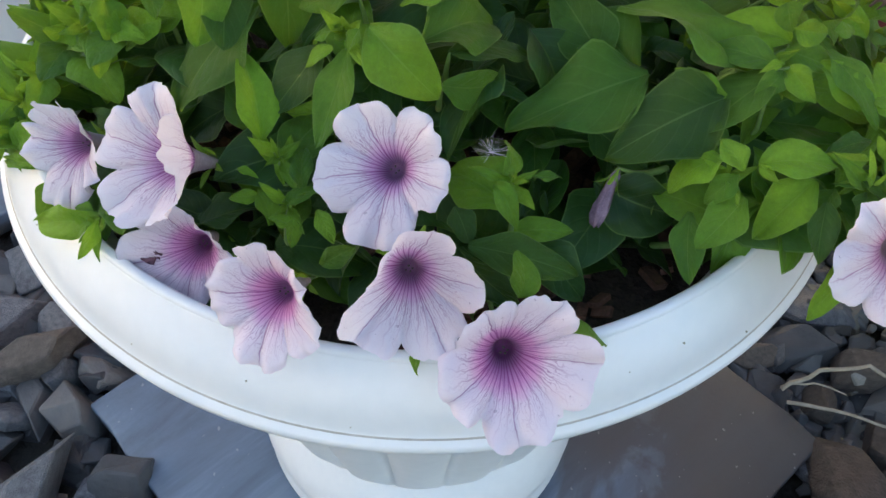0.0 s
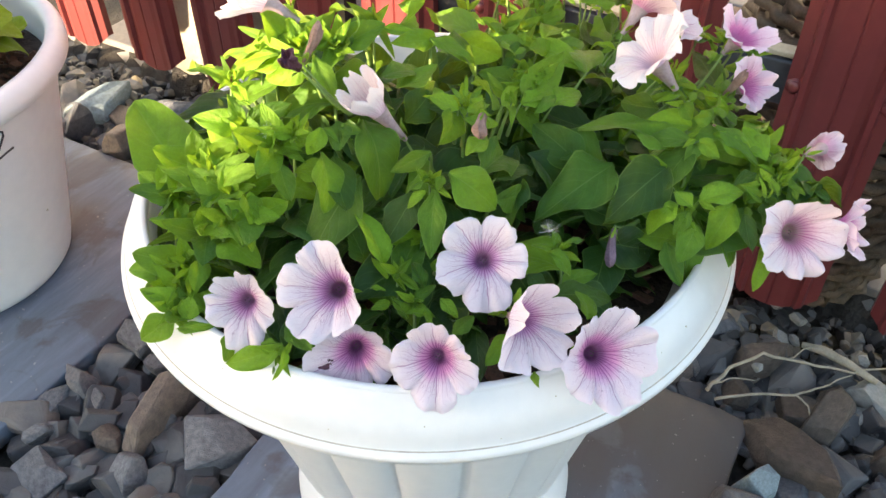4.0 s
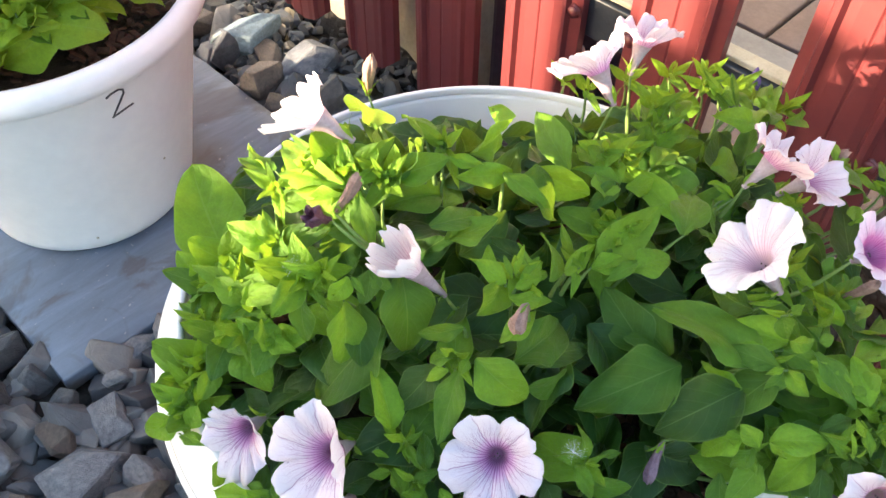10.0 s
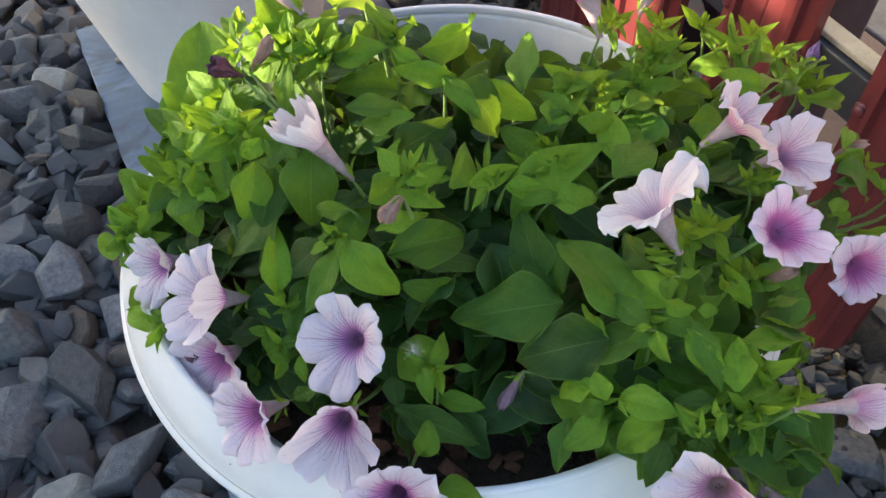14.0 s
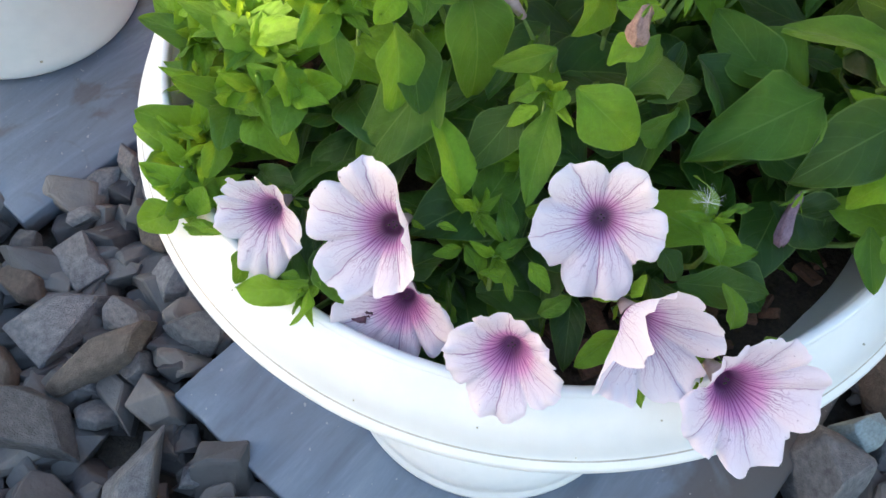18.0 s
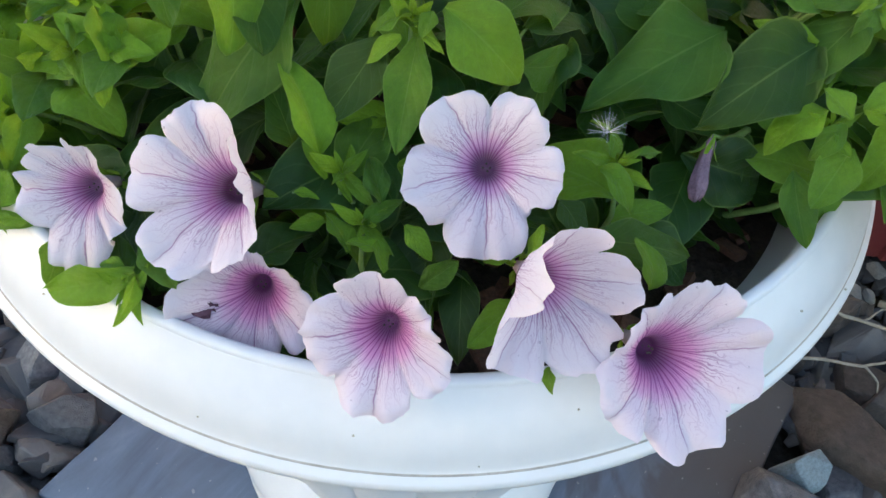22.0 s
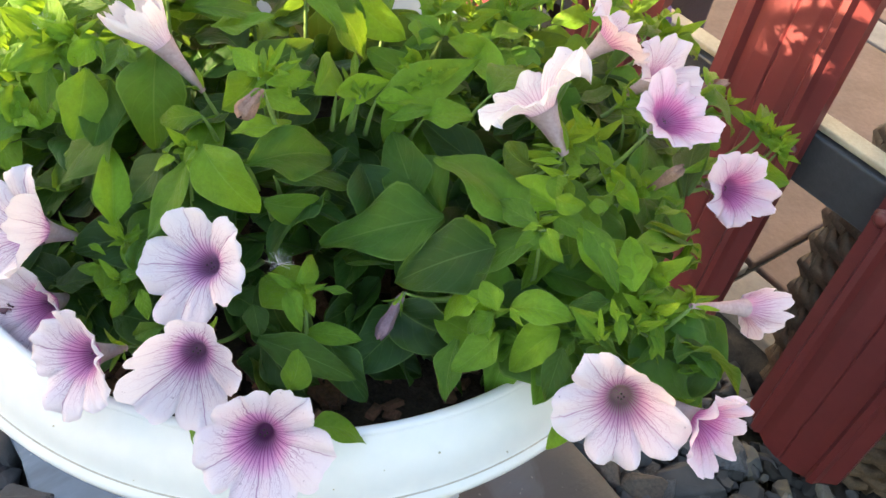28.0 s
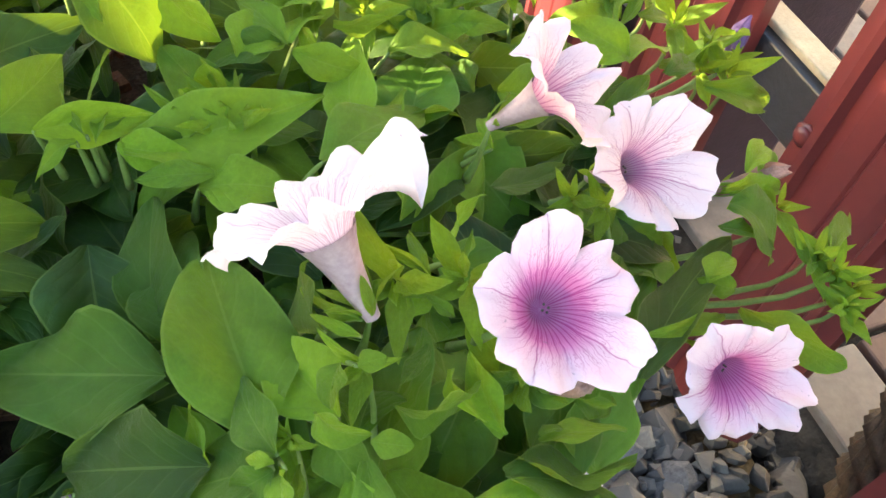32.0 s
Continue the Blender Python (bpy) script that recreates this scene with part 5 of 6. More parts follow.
LEAVES_F = [
    ('O', 0.149, 0.292, 0.587, 0.150, 0.280, 0.583, 0.99),
    ('Y', 0.154, 0.292, 0.589, 0.160, 0.297, 0.592, 0.91),
    ('O', 0.165, 0.274, 0.577, 0.187, 0.244, 0.565, 0.38),
    ('O', 0.166, 0.290, 0.580, 0.194, 0.308, 0.571, 0.45),
    ('Y', 0.195, 0.254, 0.561, 0.186, 0.271, 0.573, 0.84),
    ('Y', 0.196, 0.248, 0.558, 0.215, 0.267, 0.555, 0.45),
    ('O', 0.200, 0.290, 0.564, 0.242, 0.316, 0.535, 0.36),
    ('Y', 0.222, 0.280, 0.547, 0.237, 0.297, 0.540, 0.28),
    ('O', 0.206, 0.305, 0.561, 0.232, 0.332, 0.549, 0.23),
    ('Y', 0.176, 0.307, 0.579, 0.185, 0.293, 0.574, 0.29),
    ('Y', 0.130, 0.233, 0.548, 0.122, 0.244, 0.557, 0.77),
    ('O', 0.125, 0.241, 0.546, 0.099, 0.238, 0.535, 0.54)]
LEAVES_G = [
    ('G', 0.137, 0.236, 0.548, 0.165, 0.232, 0.561, 0.63),
    ('O', 0.129, 0.234, 0.545, 0.115, 0.228, 0.533, 0.56),
    ('G', 0.133, 0.228, 0.537, 0.116, 0.213, 0.518, 0.60),
    ('Y', 0.136, 0.235, 0.550, 0.143, 0.225, 0.549, 0.40),
    ('Y', 0.210, 0.253, 0.550, 0.254, 0.286, 0.527, 0.16),
    ('Y', 0.226, 0.257, 0.543, 0.244, 0.276, 0.537, 0.30),
    ('O', 0.177, 0.239, 0.551, 0.167, 0.229, 0.549, 0.65),
    ('B', 0.163, 0.221, 0.543, 0.159, 0.201, 0.526, 0.46),
    ('Y', 0.200, 0.249, 0.556, 0.227, 0.277, 0.546, 0.28),
    ('Y', 0.210, 0.248, 0.549, 0.252, 0.289, 0.529, 0.13),
    ('Y', 0.197, 0.249, 0.555, 0.216, 0.275, 0.553, 0.31),
    ('O', 0.216, 0.237, 0.539, 0.245, 0.250, 0.530, 0.37)]
LEAVES_H = [
    ('Y', 0.192, 0.237, 0.551, 0.210, 0.244, 0.550, 0.29),
    ('O', 0.225, 0.286, 0.546, 0.234, 0.299, 0.545, 0.43),
    ('Y', 0.178, 0.232, 0.556, 0.162, 0.233, 0.558, 0.41),
    ('Y', 0.189, 0.225, 0.548, 0.187, 0.241, 0.561, 0.30),
    ('B', 0.169, 0.229, 0.542, 0.161, 0.219, 0.534, 0.71),
    ('O', 0.053, 0.179, 0.504, 0.081, 0.188, 0.503, 0.57),
    ('Y', 0.224, 0.492, 0.554, 0.274, 0.529, 0.528, 0.13),
    ('N', 0.179, 0.490, 0.572, 0.167, 0.529, 0.569, 0.15),
    ('N', 0.181, 0.491, 0.572, 0.179, 0.529, 0.571, 0.17),
    ('N', 0.183, 0.490, 0.571, 0.190, 0.522, 0.570, 0.19),
    ('O', 0.188, 0.513, 0.562, 0.209, 0.535, 0.553, 0.35),
    ('O', 0.191, 0.475, 0.569, 0.164, 0.471, 0.579, 0.62)]
LEAVES_I = [
    ('O', 0.191, 0.471, 0.569, 0.206, 0.504, 0.567, 0.51),
    ('S', 0.219, 0.507, 0.551, 0.226, 0.556, 0.550, 0.37),
    ('Y', 0.213, 0.490, 0.558, 0.232, 0.545, 0.555, 0.24),
    ('O', 0.207, 0.479, 0.563, 0.221, 0.507, 0.560, 0.40),
    ('O', 0.213, 0.486, 0.558, 0.203, 0.505, 0.560, 0.53),
    ('O', 0.250, 0.453, 0.550, 0.256, 0.488, 0.549, 0.29),
    ('Y', 0.243, 0.440, 0.551, 0.270, 0.462, 0.543, 0.33),
    ('O', 0.246, 0.434, 0.550, 0.277, 0.434, 0.543, 0.50),
    ('Y', 0.246, 0.397, 0.545, 0.251, 0.414, 0.549, 0.67),
    ('Y', 0.291, 0.436, 0.537, 0.298, 0.475, 0.532, 0.17),
    ('O', 0.284, 0.427, 0.539, 0.275, 0.439, 0.543, 0.40),
    ('Y', 0.294, 0.431, 0.538, 0.309, 0.434, 0.535, 0.31)]
LEAVES_J = [
    ('Y', 0.299, 0.426, 0.536, 0.304, 0.409, 0.535, 0.34),
    ('N', 0.292, 0.423, 0.538, 0.308, 0.421, 0.535, 0.25),
    ('N', 0.282, 0.426, 0.541, 0.295, 0.444, 0.538, 0.19),
    ('O', 0.261, 0.398, 0.537, 0.309, 0.395, 0.529, 0.37),
    ('O', 0.244, 0.420, 0.550, 0.274, 0.431, 0.544, 0.28),
    ('O', 0.258, 0.455, 0.546, 0.256, 0.492, 0.542, 0.20),
    ('O', 0.245, 0.438, 0.551, 0.267, 0.448, 0.546, 0.21),
    ('B', 0.233, 0.354, 0.535, 0.245, 0.436, 0.547, 0.28),
    ('O', 0.256, 0.400, 0.543, 0.244, 0.395, 0.548, 0.67),
    ('O', 0.255, 0.388, 0.541, 0.231, 0.363, 0.547, 0.15),
    ('Y', 0.245, 0.376, 0.540, 0.254, 0.391, 0.543, 0.25),
    ('O', 0.211, 0.326, 0.557, 0.235, 0.334, 0.540, 0.28)]
LEAVES_K = [
    ('Y', 0.205, 0.306, 0.563, 0.212, 0.315, 0.561, 0.35),
    ('O', 0.202, 0.298, 0.562, 0.241, 0.314, 0.534, 0.34),
    ('O', 0.196, 0.302, 0.563, 0.176, 0.312, 0.579, 0.41),
    ('Y', 0.161, 0.328, 0.584, 0.146, 0.344, 0.584, 0.19),
    ('N', 0.162, 0.328, 0.585, 0.139, 0.339, 0.586, 0.13),
    ('O', 0.163, 0.341, 0.578, 0.154, 0.377, 0.573, 0.25),
    ('Y', 0.156, 0.314, 0.588, 0.151, 0.321, 0.590, 0.55),
    ('Y', 0.149, 0.306, 0.588, 0.124, 0.310, 0.583, 0.18),
    ('Y', 0.171, 0.321, 0.582, 0.161, 0.322, 0.588, 0.32),
    ('Y', 0.167, 0.343, 0.580, 0.166, 0.356, 0.579, 0.28),
    ('Y', 0.151, 0.301, 0.588, 0.133, 0.303, 0.587, 0.20),
    ('O', 0.159, 0.316, 0.582, 0.162, 0.329, 0.583, 0.57)]
LEAVES_L = [
    ('O', 0.168, 0.309, 0.583, 0.166, 0.292, 0.584, 0.40),
    ('O', 0.116, 0.375, 0.574, 0.085, 0.427, 0.582, 0.34),
    ('O', 0.122, 0.389, 0.573, 0.116, 0.414, 0.574, 0.37),
    ('O', 0.123, 0.393, 0.570, 0.133, 0.423, 0.565, 0.36),
    ('O', 0.157, 0.402, 0.568, 0.143, 0.426, 0.569, 0.22),
    ('B', 0.163, 0.383, 0.570, 0.186, 0.403, 0.565, 0.37),
    ('O', 0.156, 0.406, 0.568, 0.144, 0.398, 0.571, 0.38),
    ('G', 0.007, 0.382, 0.606, 0.047, 0.384, 0.587, 0.62),
    ('Y', 0.040, 0.338, 0.584, 0.030, 0.361, 0.595, 0.28),
    ('Y', 0.045, 0.334, 0.582, 0.040, 0.354, 0.587, 0.29),
    ('S', 0.040, 0.331, 0.583, 0.034, 0.315, 0.585, 0.35),
    ('O', 0.042, 0.334, 0.584, 0.029, 0.338, 0.596, 0.30)]
LEAVES_M = [
    ('O', 0.042, 0.338, 0.582, 0.048, 0.352, 0.585, 0.36),
    ('S', 0.067, 0.356, 0.578, 0.074, 0.379, 0.585, 0.40),
    ('Y', 0.067, 0.351, 0.578, 0.073, 0.369, 0.581, 0.43),
    ('Y', 0.062, 0.354, 0.579, 0.052, 0.369, 0.584, 0.25),
    ('B', 0.067, 0.351, 0.578, 0.049, 0.337, 0.582, 0.49),
    ('O', 0.080, 0.344, 0.575, 0.059, 0.329, 0.578, 0.39),
    ('S', 0.011, 0.317, 0.594, 0.006, 0.336, 0.609, 0.25),
    ('Y', 0.014, 0.315, 0.595, 0.021, 0.326, 0.597, 0.54),
    ('Y', 0.013, 0.314, 0.595, 0.000, 0.327, 0.607, 0.28),
    ('Y', 0.014, 0.312, 0.593, 0.014, 0.300, 0.591, 0.51),
    ('Y', 0.078, 0.400, 0.586, 0.048, 0.411, 0.596, 0.31),
    ('S', 0.079, 0.409, 0.587, 0.090, 0.400, 0.585, 0.58)]
LEAVES_N = [
    ('B', 0.076, 0.399, 0.586, 0.051, 0.380, 0.586, 0.42),
    ('N', 0.078, 0.411, 0.588, 0.068, 0.427, 0.593, 0.19),
    ('N', 0.079, 0.415, 0.588, 0.076, 0.432, 0.590, 0.19),
    ('N', 0.079, 0.417, 0.586, 0.086, 0.428, 0.586, 0.25),
    ('O', 0.116, 0.456, 0.574, 0.088, 0.443, 0.583, 0.55),
    ('O', 0.115, 0.450, 0.572, 0.110, 0.455, 0.579, 0.77),
    ('N', 0.117, 0.452, 0.574, 0.116, 0.469, 0.581, 0.22),
    ('N', 0.117, 0.458, 0.576, 0.126, 0.469, 0.582, 0.30),
    ('S', 0.121, 0.454, 0.575, 0.145, 0.457, 0.579, 0.46),
    ('B', 0.140, 0.432, 0.563, 0.125, 0.444, 0.569, 0.72),
    ('Y', -0.143, 0.397, 0.603, -0.163, 0.444, 0.592, 0.18),
    ('Y', -0.138, 0.398, 0.607, -0.163, 0.417, 0.597, 0.35)]
LEAVES_O = [
    ('S', -0.106, 0.365, 0.630, -0.146, 0.436, 0.603, 0.17),
    ('N', -0.103, 0.373, 0.634, -0.125, 0.402, 0.631, 0.16),
    ('N', -0.102, 0.378, 0.634, -0.116, 0.404, 0.634, 0.19),
    ('N', -0.098, 0.367, 0.635, -0.107, 0.402, 0.638, 0.15),
    ('N', -0.093, 0.367, 0.635, -0.099, 0.401, 0.638, 0.18),
    ('N', -0.090, 0.376, 0.636, -0.090, 0.400, 0.639, 0.25),
    ('S', -0.093, 0.359, 0.631, -0.152, 0.409, 0.609, 0.26),
    ('S', -0.090, 0.356, 0.632, -0.135, 0.381, 0.611, 0.31),
    ('O', -0.090, 0.355, 0.630, -0.120, 0.356, 0.617, 0.60),
    ('S', -0.085, 0.355, 0.631, -0.082, 0.324, 0.609, 0.43),]
LEAVES_P = [
    ('S', -0.086, 0.361, 0.633, -0.055, 0.408, 0.628, 0.31),
    ('O', -0.063, 0.367, 0.630, -0.036, 0.408, 0.625, 0.53),
    ('O', -0.046, 0.399, 0.627, -0.056, 0.433, 0.628, 0.53),
    ('O', -0.034, 0.395, 0.623, -0.041, 0.437, 0.625, 0.32),
    ('G', -0.020, 0.395, 0.621, 0.020, 0.441, 0.609, 0.45),
    ('O', -0.033, 0.388, 0.625, -0.012, 0.380, 0.620, 0.43),
    ('O', 0.045, 0.405, 0.594, 0.027, 0.476, 0.592, 0.33),
    ('S', -0.000, 0.384, 0.614, 0.026, 0.362, 0.602, 0.41),
    ('G', 0.023, 0.399, 0.603, 0.056, 0.383, 0.587, 0.66),
    ('O', 0.006, 0.389, 0.610, -0.028, 0.370, 0.620, 0.41),
    ('G', -0.046, 0.340, 0.617, -0.008, 0.355, 0.611, 0.39)]
LEAVES_Q = [
    ('S', -0.037, 0.336, 0.609, -0.007, 0.350, 0.611, 0.46),
    ('Y', 0.021, 0.318, 0.592, 0.028, 0.355, 0.599, 0.46),
    ('Y', 0.031, 0.325, 0.589, 0.052, 0.357, 0.582, 0.42),
    ('S', 0.052, 0.337, 0.580, 0.102, 0.383, 0.580, 0.38),
    ('O', 0.050, 0.337, 0.580, 0.074, 0.345, 0.579, 0.60),
    ('O', 0.076, 0.340, 0.570, 0.103, 0.350, 0.577, 0.71),
    ('S', 0.067, 0.405, 0.588, 0.083, 0.463, 0.585, 0.42),
    ('O', 0.066, 0.386, 0.585, 0.067, 0.413, 0.592, 0.77),
    ('S', 0.081, 0.398, 0.586, 0.110, 0.405, 0.575, 0.57),
    ('Y', 0.078, 0.400, 0.587, 0.079, 0.427, 0.589, 0.41),
    ('S', 0.086, 0.420, 0.584, 0.107, 0.434, 0.579, 0.32),
    ('S', 0.109, 0.464, 0.578, 0.133, 0.544, 0.561, 0.13)]
LEAVES_R = [
    ('S', 0.117, 0.464, 0.578, 0.135, 0.511, 0.580, 0.19),
    ('S', 0.125, 0.460, 0.576, 0.154, 0.521, 0.573, 0.16),
    ('Y', 0.105, 0.467, 0.581, 0.107, 0.500, 0.584, 0.25),
    ('O', 0.111, 0.360, 0.580, 0.128, 0.408, 0.581, 0.56),
    ('O', 0.149, 0.432, 0.568, 0.175, 0.437, 0.569, 0.97),
    ('Y', 0.106, 0.427, 0.573, 0.132, 0.451, 0.575, 0.53),
    ('N', -0.080, 0.412, 0.628, -0.074, 0.489, 0.587, 0.50),
    ('Y', -0.206, 0.334, 0.504, -0.228, 0.335, 0.489, 0.79),
    ('Y', -0.184, 0.322, 0.519, -0.219, 0.342, 0.499, 0.38),
    ('Y', -0.183, 0.313, 0.521, -0.185, 0.294, 0.512, 0.72)]
LEAVES_S = [
    ('Y', -0.188, 0.317, 0.514, -0.204, 0.311, 0.503, 0.70),
    ('Y', -0.205, 0.294, 0.495, -0.230, 0.285, 0.486, 0.78),
    ('N', -0.204, 0.302, 0.497, -0.216, 0.310, 0.494, 0.36),
    ('Y', -0.198, 0.286, 0.496, -0.190, 0.296, 0.507, 0.79),
    ('Y', -0.203, 0.283, 0.492, -0.183, 0.270, 0.501, 0.39),
    ('N', -0.201, 0.294, 0.497, -0.220, 0.317, 0.492, 0.13),
    ('N', -0.201, 0.292, 0.495, -0.213, 0.290, 0.493, 0.26),
    ('O', -0.181, 0.273, 0.501, -0.207, 0.282, 0.492, 0.21),
    ('Y', -0.193, 0.298, 0.503, -0.185, 0.314, 0.517, 0.52),
    ('Y', -0.142, 0.236, 0.506, -0.181, 0.242, 0.491, 0.37),
    ('Y', -0.142, 0.233, 0.508, -0.150, 0.216, 0.497, 0.33),
    ('O', -0.146, 0.240, 0.506, -0.155, 0.244, 0.506, 0.60)]
LEAVES_T = [
    ('N', -0.143, 0.230, 0.502, -0.135, 0.236, 0.513, 0.22),
    ('O', -0.172, 0.265, 0.498, -0.176, 0.247, 0.492, 0.74),
    ('O', -0.138, 0.245, 0.513, -0.125, 0.222, 0.509, 0.50),
    ('O', -0.069, 0.259, 0.520, -0.076, 0.269, 0.533, 0.40),
    ('O', -0.062, 0.254, 0.522, -0.058, 0.262, 0.534, 0.42),
    ('O', -0.061, 0.246, 0.519, -0.067, 0.260, 0.526, 0.26),
    ('O', -0.051, 0.237, 0.526, -0.054, 0.256, 0.538, 0.45),
    ('O', -0.065, 0.227, 0.514, -0.069, 0.243, 0.521, 0.50),
    ('O', -0.058, 0.233, 0.521, -0.045, 0.237, 0.532, 0.43),
    ('O', -0.054, 0.222, 0.518, -0.065, 0.230, 0.521, 0.56),
    ('O', -0.054, 0.226, 0.520, -0.055, 0.213, 0.515, 0.48),
    ('O', -0.044, 0.227, 0.525, -0.036, 0.213, 0.521, 0.53)]
LEAVES_U = [
    ('O', -0.042, 0.208, 0.512, -0.028, 0.210, 0.522, 0.63),
    ('Y', -0.072, 0.210, 0.505, -0.082, 0.221, 0.515, 0.51),
    ('O', -0.008, 0.195, 0.513, -0.031, 0.186, 0.506, 0.56),
    ('O', -0.019, 0.209, 0.521, -0.005, 0.207, 0.527, 0.37),
    ('O', -0.004, 0.205, 0.526, 0.003, 0.209, 0.537, 0.39),
    ('O', -0.082, 0.252, 0.522, -0.072, 0.250, 0.522, 0.38),
    ('O', -0.072, 0.243, 0.515, -0.085, 0.240, 0.518, 0.51),
    ('Y', 0.033, 0.233, 0.542, 0.042, 0.255, 0.546, 0.43),
    ('O', 0.029, 0.230, 0.540, 0.041, 0.213, 0.535, 0.47),
    ('O', 0.043, 0.236, 0.537, 0.059, 0.241, 0.536, 0.30),
    ('O', 0.033, 0.232, 0.540, 0.018, 0.232, 0.547, 0.29),
    ('B', 0.019, 0.212, 0.522, 0.072, 0.209, 0.512, 0.38)]
LEAVES_V = [
    ('O', 0.039, 0.191, 0.515, 0.045, 0.205, 0.528, 0.63),
    ('B', 0.013, 0.225, 0.531, 0.020, 0.211, 0.525, 0.82),
    ('O', -0.041, 0.248, 0.528, -0.036, 0.251, 0.541, 0.64),
    ('Y', -0.001, 0.175, 0.499, -0.003, 0.166, 0.494, 0.41),
    ('Y', 0.024, 0.174, 0.500, 0.017, 0.159, 0.493, 0.29),
    ('O', 0.114, 0.230, 0.525, 0.109, 0.203, 0.509, 0.45),
    ('Y', 0.177, 0.207, 0.532, 0.156, 0.186, 0.511, 0.38)]
LEAVES_W = [
    ('O', 0.162, 0.271, 0.573, 0.187, 0.247, 0.562, 0.43),
    ('O', 0.193, 0.249, 0.560, 0.187, 0.274, 0.574, 0.59),
    ('O', 0.191, 0.273, 0.566, 0.237, 0.308, 0.549, 0.28),
    ('B', 0.197, 0.272, 0.559, 0.220, 0.294, 0.548, 0.42),
    ('O', 0.214, 0.270, 0.553, 0.231, 0.299, 0.550, 0.19),
    ('O', 0.217, 0.272, 0.551, 0.232, 0.294, 0.548, 0.28),
    ('Y', 0.186, 0.233, 0.555, 0.182, 0.240, 0.564, 0.52),
    ('B', 0.183, 0.245, 0.555, 0.162, 0.239, 0.555, 0.46),
    ('O', 0.191, 0.230, 0.546, 0.165, 0.225, 0.550, 0.17),
    ('B', 0.188, 0.223, 0.544, 0.173, 0.232, 0.556, 0.29),
    ('B', 0.195, 0.230, 0.544, 0.190, 0.243, 0.556, 0.56),
    ('Y', 0.206, 0.242, 0.550, 0.217, 0.245, 0.547, 0.57)]
LEAVES_X = [
    ('O', 0.208, 0.229, 0.541, 0.206, 0.240, 0.552, 0.39),
    ('Y', 0.206, 0.225, 0.541, 0.208, 0.234, 0.548, 0.47),
    ('O', 0.222, 0.229, 0.530, 0.236, 0.234, 0.530, 0.42),
    ('B', 0.224, 0.232, 0.533, 0.229, 0.226, 0.530, 0.66),
    ('O', 0.236, 0.263, 0.535, 0.244, 0.252, 0.529, 0.58),
    ('O', 0.161, 0.232, 0.544, 0.136, 0.218, 0.522, 0.56),
    ('B', 0.182, 0.228, 0.542, 0.178, 0.216, 0.536, 0.88),
    ('O', 0.211, 0.246, 0.547, 0.237, 0.267, 0.537, 0.27),
    ('G', 0.148, 0.269, 0.569, 0.155, 0.253, 0.568, 0.58),
    ('G', 0.144, 0.267, 0.567, 0.134, 0.257, 0.562, 0.44),
    ('B', 0.215, 0.240, 0.539, 0.199, 0.225, 0.539, 0.37),
    ('O', 0.184, 0.241, 0.557, 0.168, 0.226, 0.552, 0.19)]
TIPS_A = [
    (0.001, 0.316, 0.603, 0.022),
    (-0.104, 0.390, 0.632, 0.030),
    (-0.114, 0.386, 0.628, 0.026),
    (-0.137, 0.385, 0.608, 0.022),
    (-0.071, 0.364, 0.633, 0.022),
    (-0.035, 0.399, 0.625, 0.020),
    (0.075, 0.362, 0.580, 0.022),
    (0.118, 0.479, 0.583, 0.022),
    (0.072, 0.426, 0.591, 0.022),
    (-0.161, 0.349, 0.564, 0.020),
    (-0.190, 0.345, 0.529, 0.020),
    (-0.198, 0.310, 0.505, 0.020),
    (-0.205, 0.298, 0.495, 0.018),
    (-0.033, 0.279, 0.576, 0.014),
    (-0.159, 0.321, 0.545, 0.018),
    (-0.117, 0.327, 0.591, 0.024),
    (-0.107, 0.326, 0.597, 0.020),
    (0.143, 0.273, 0.573, 0.012),
    (0.127, 0.236, 0.542, 0.014),
    (0.154, 0.295, 0.585, 0.012)]
TIPS_B = [
    (0.169, 0.335, 0.582, 0.022),
    (0.152, 0.321, 0.589, 0.022),
    (0.205, 0.246, 0.550, 0.018),
    (0.225, 0.264, 0.543, 0.016),
    (0.196, 0.235, 0.550, 0.018),
    (0.180, 0.225, 0.549, 0.018),
    (0.175, 0.505, 0.571, 0.014),
    (0.230, 0.559, 0.523, 0.014),
    (0.075, 0.371, 0.580, 0.020),
    (0.061, 0.359, 0.580, 0.018),
    (0.091, 0.438, 0.581, 0.018),
    (0.133, 0.486, 0.584, 0.020),
    (0.116, 0.462, 0.579, 0.020),
    (0.085, 0.624, 0.495, 0.018),
    (0.293, 0.430, 0.538, 0.014),
    (0.202, 0.401, 0.561, 0.014),
    (-0.146, 0.234, 0.502, 0.014),
    (-0.201, 0.325, 0.509, 0.016),
    (-0.206, 0.298, 0.495, 0.014),
    (0.037, 0.232, 0.540, 0.014)]
TIPS_C = [
    (-0.058, 0.233, 0.522, 0.014),
    (-0.063, 0.253, 0.530, 0.014),
    (0.190, 0.396, 0.564, 0.014)]


plants = [plant,
          thing("petunia", "bushy petunia with bright young shoots at the back of the urn", "plant", Matrix.Identity(4)),
          thing("petunia", "sprawling petunia with pinker flowers leaning over the urn's edge", "plant", Matrix.Identity(4))]
for p in plants:
    tagged(p, group="petunias in the urn")


def owner(p):
    """Which of the three plants in the urn a place belongs to."""
    return plants[2] if p[0] > 0.10 else plants[1] if p[1] > 0.33 else plants[0]


def upward(p, tilt=0.9):
    return Vector(((p[0]) * 1.6, (p[1] - 0.48) * 1.6, tilt))


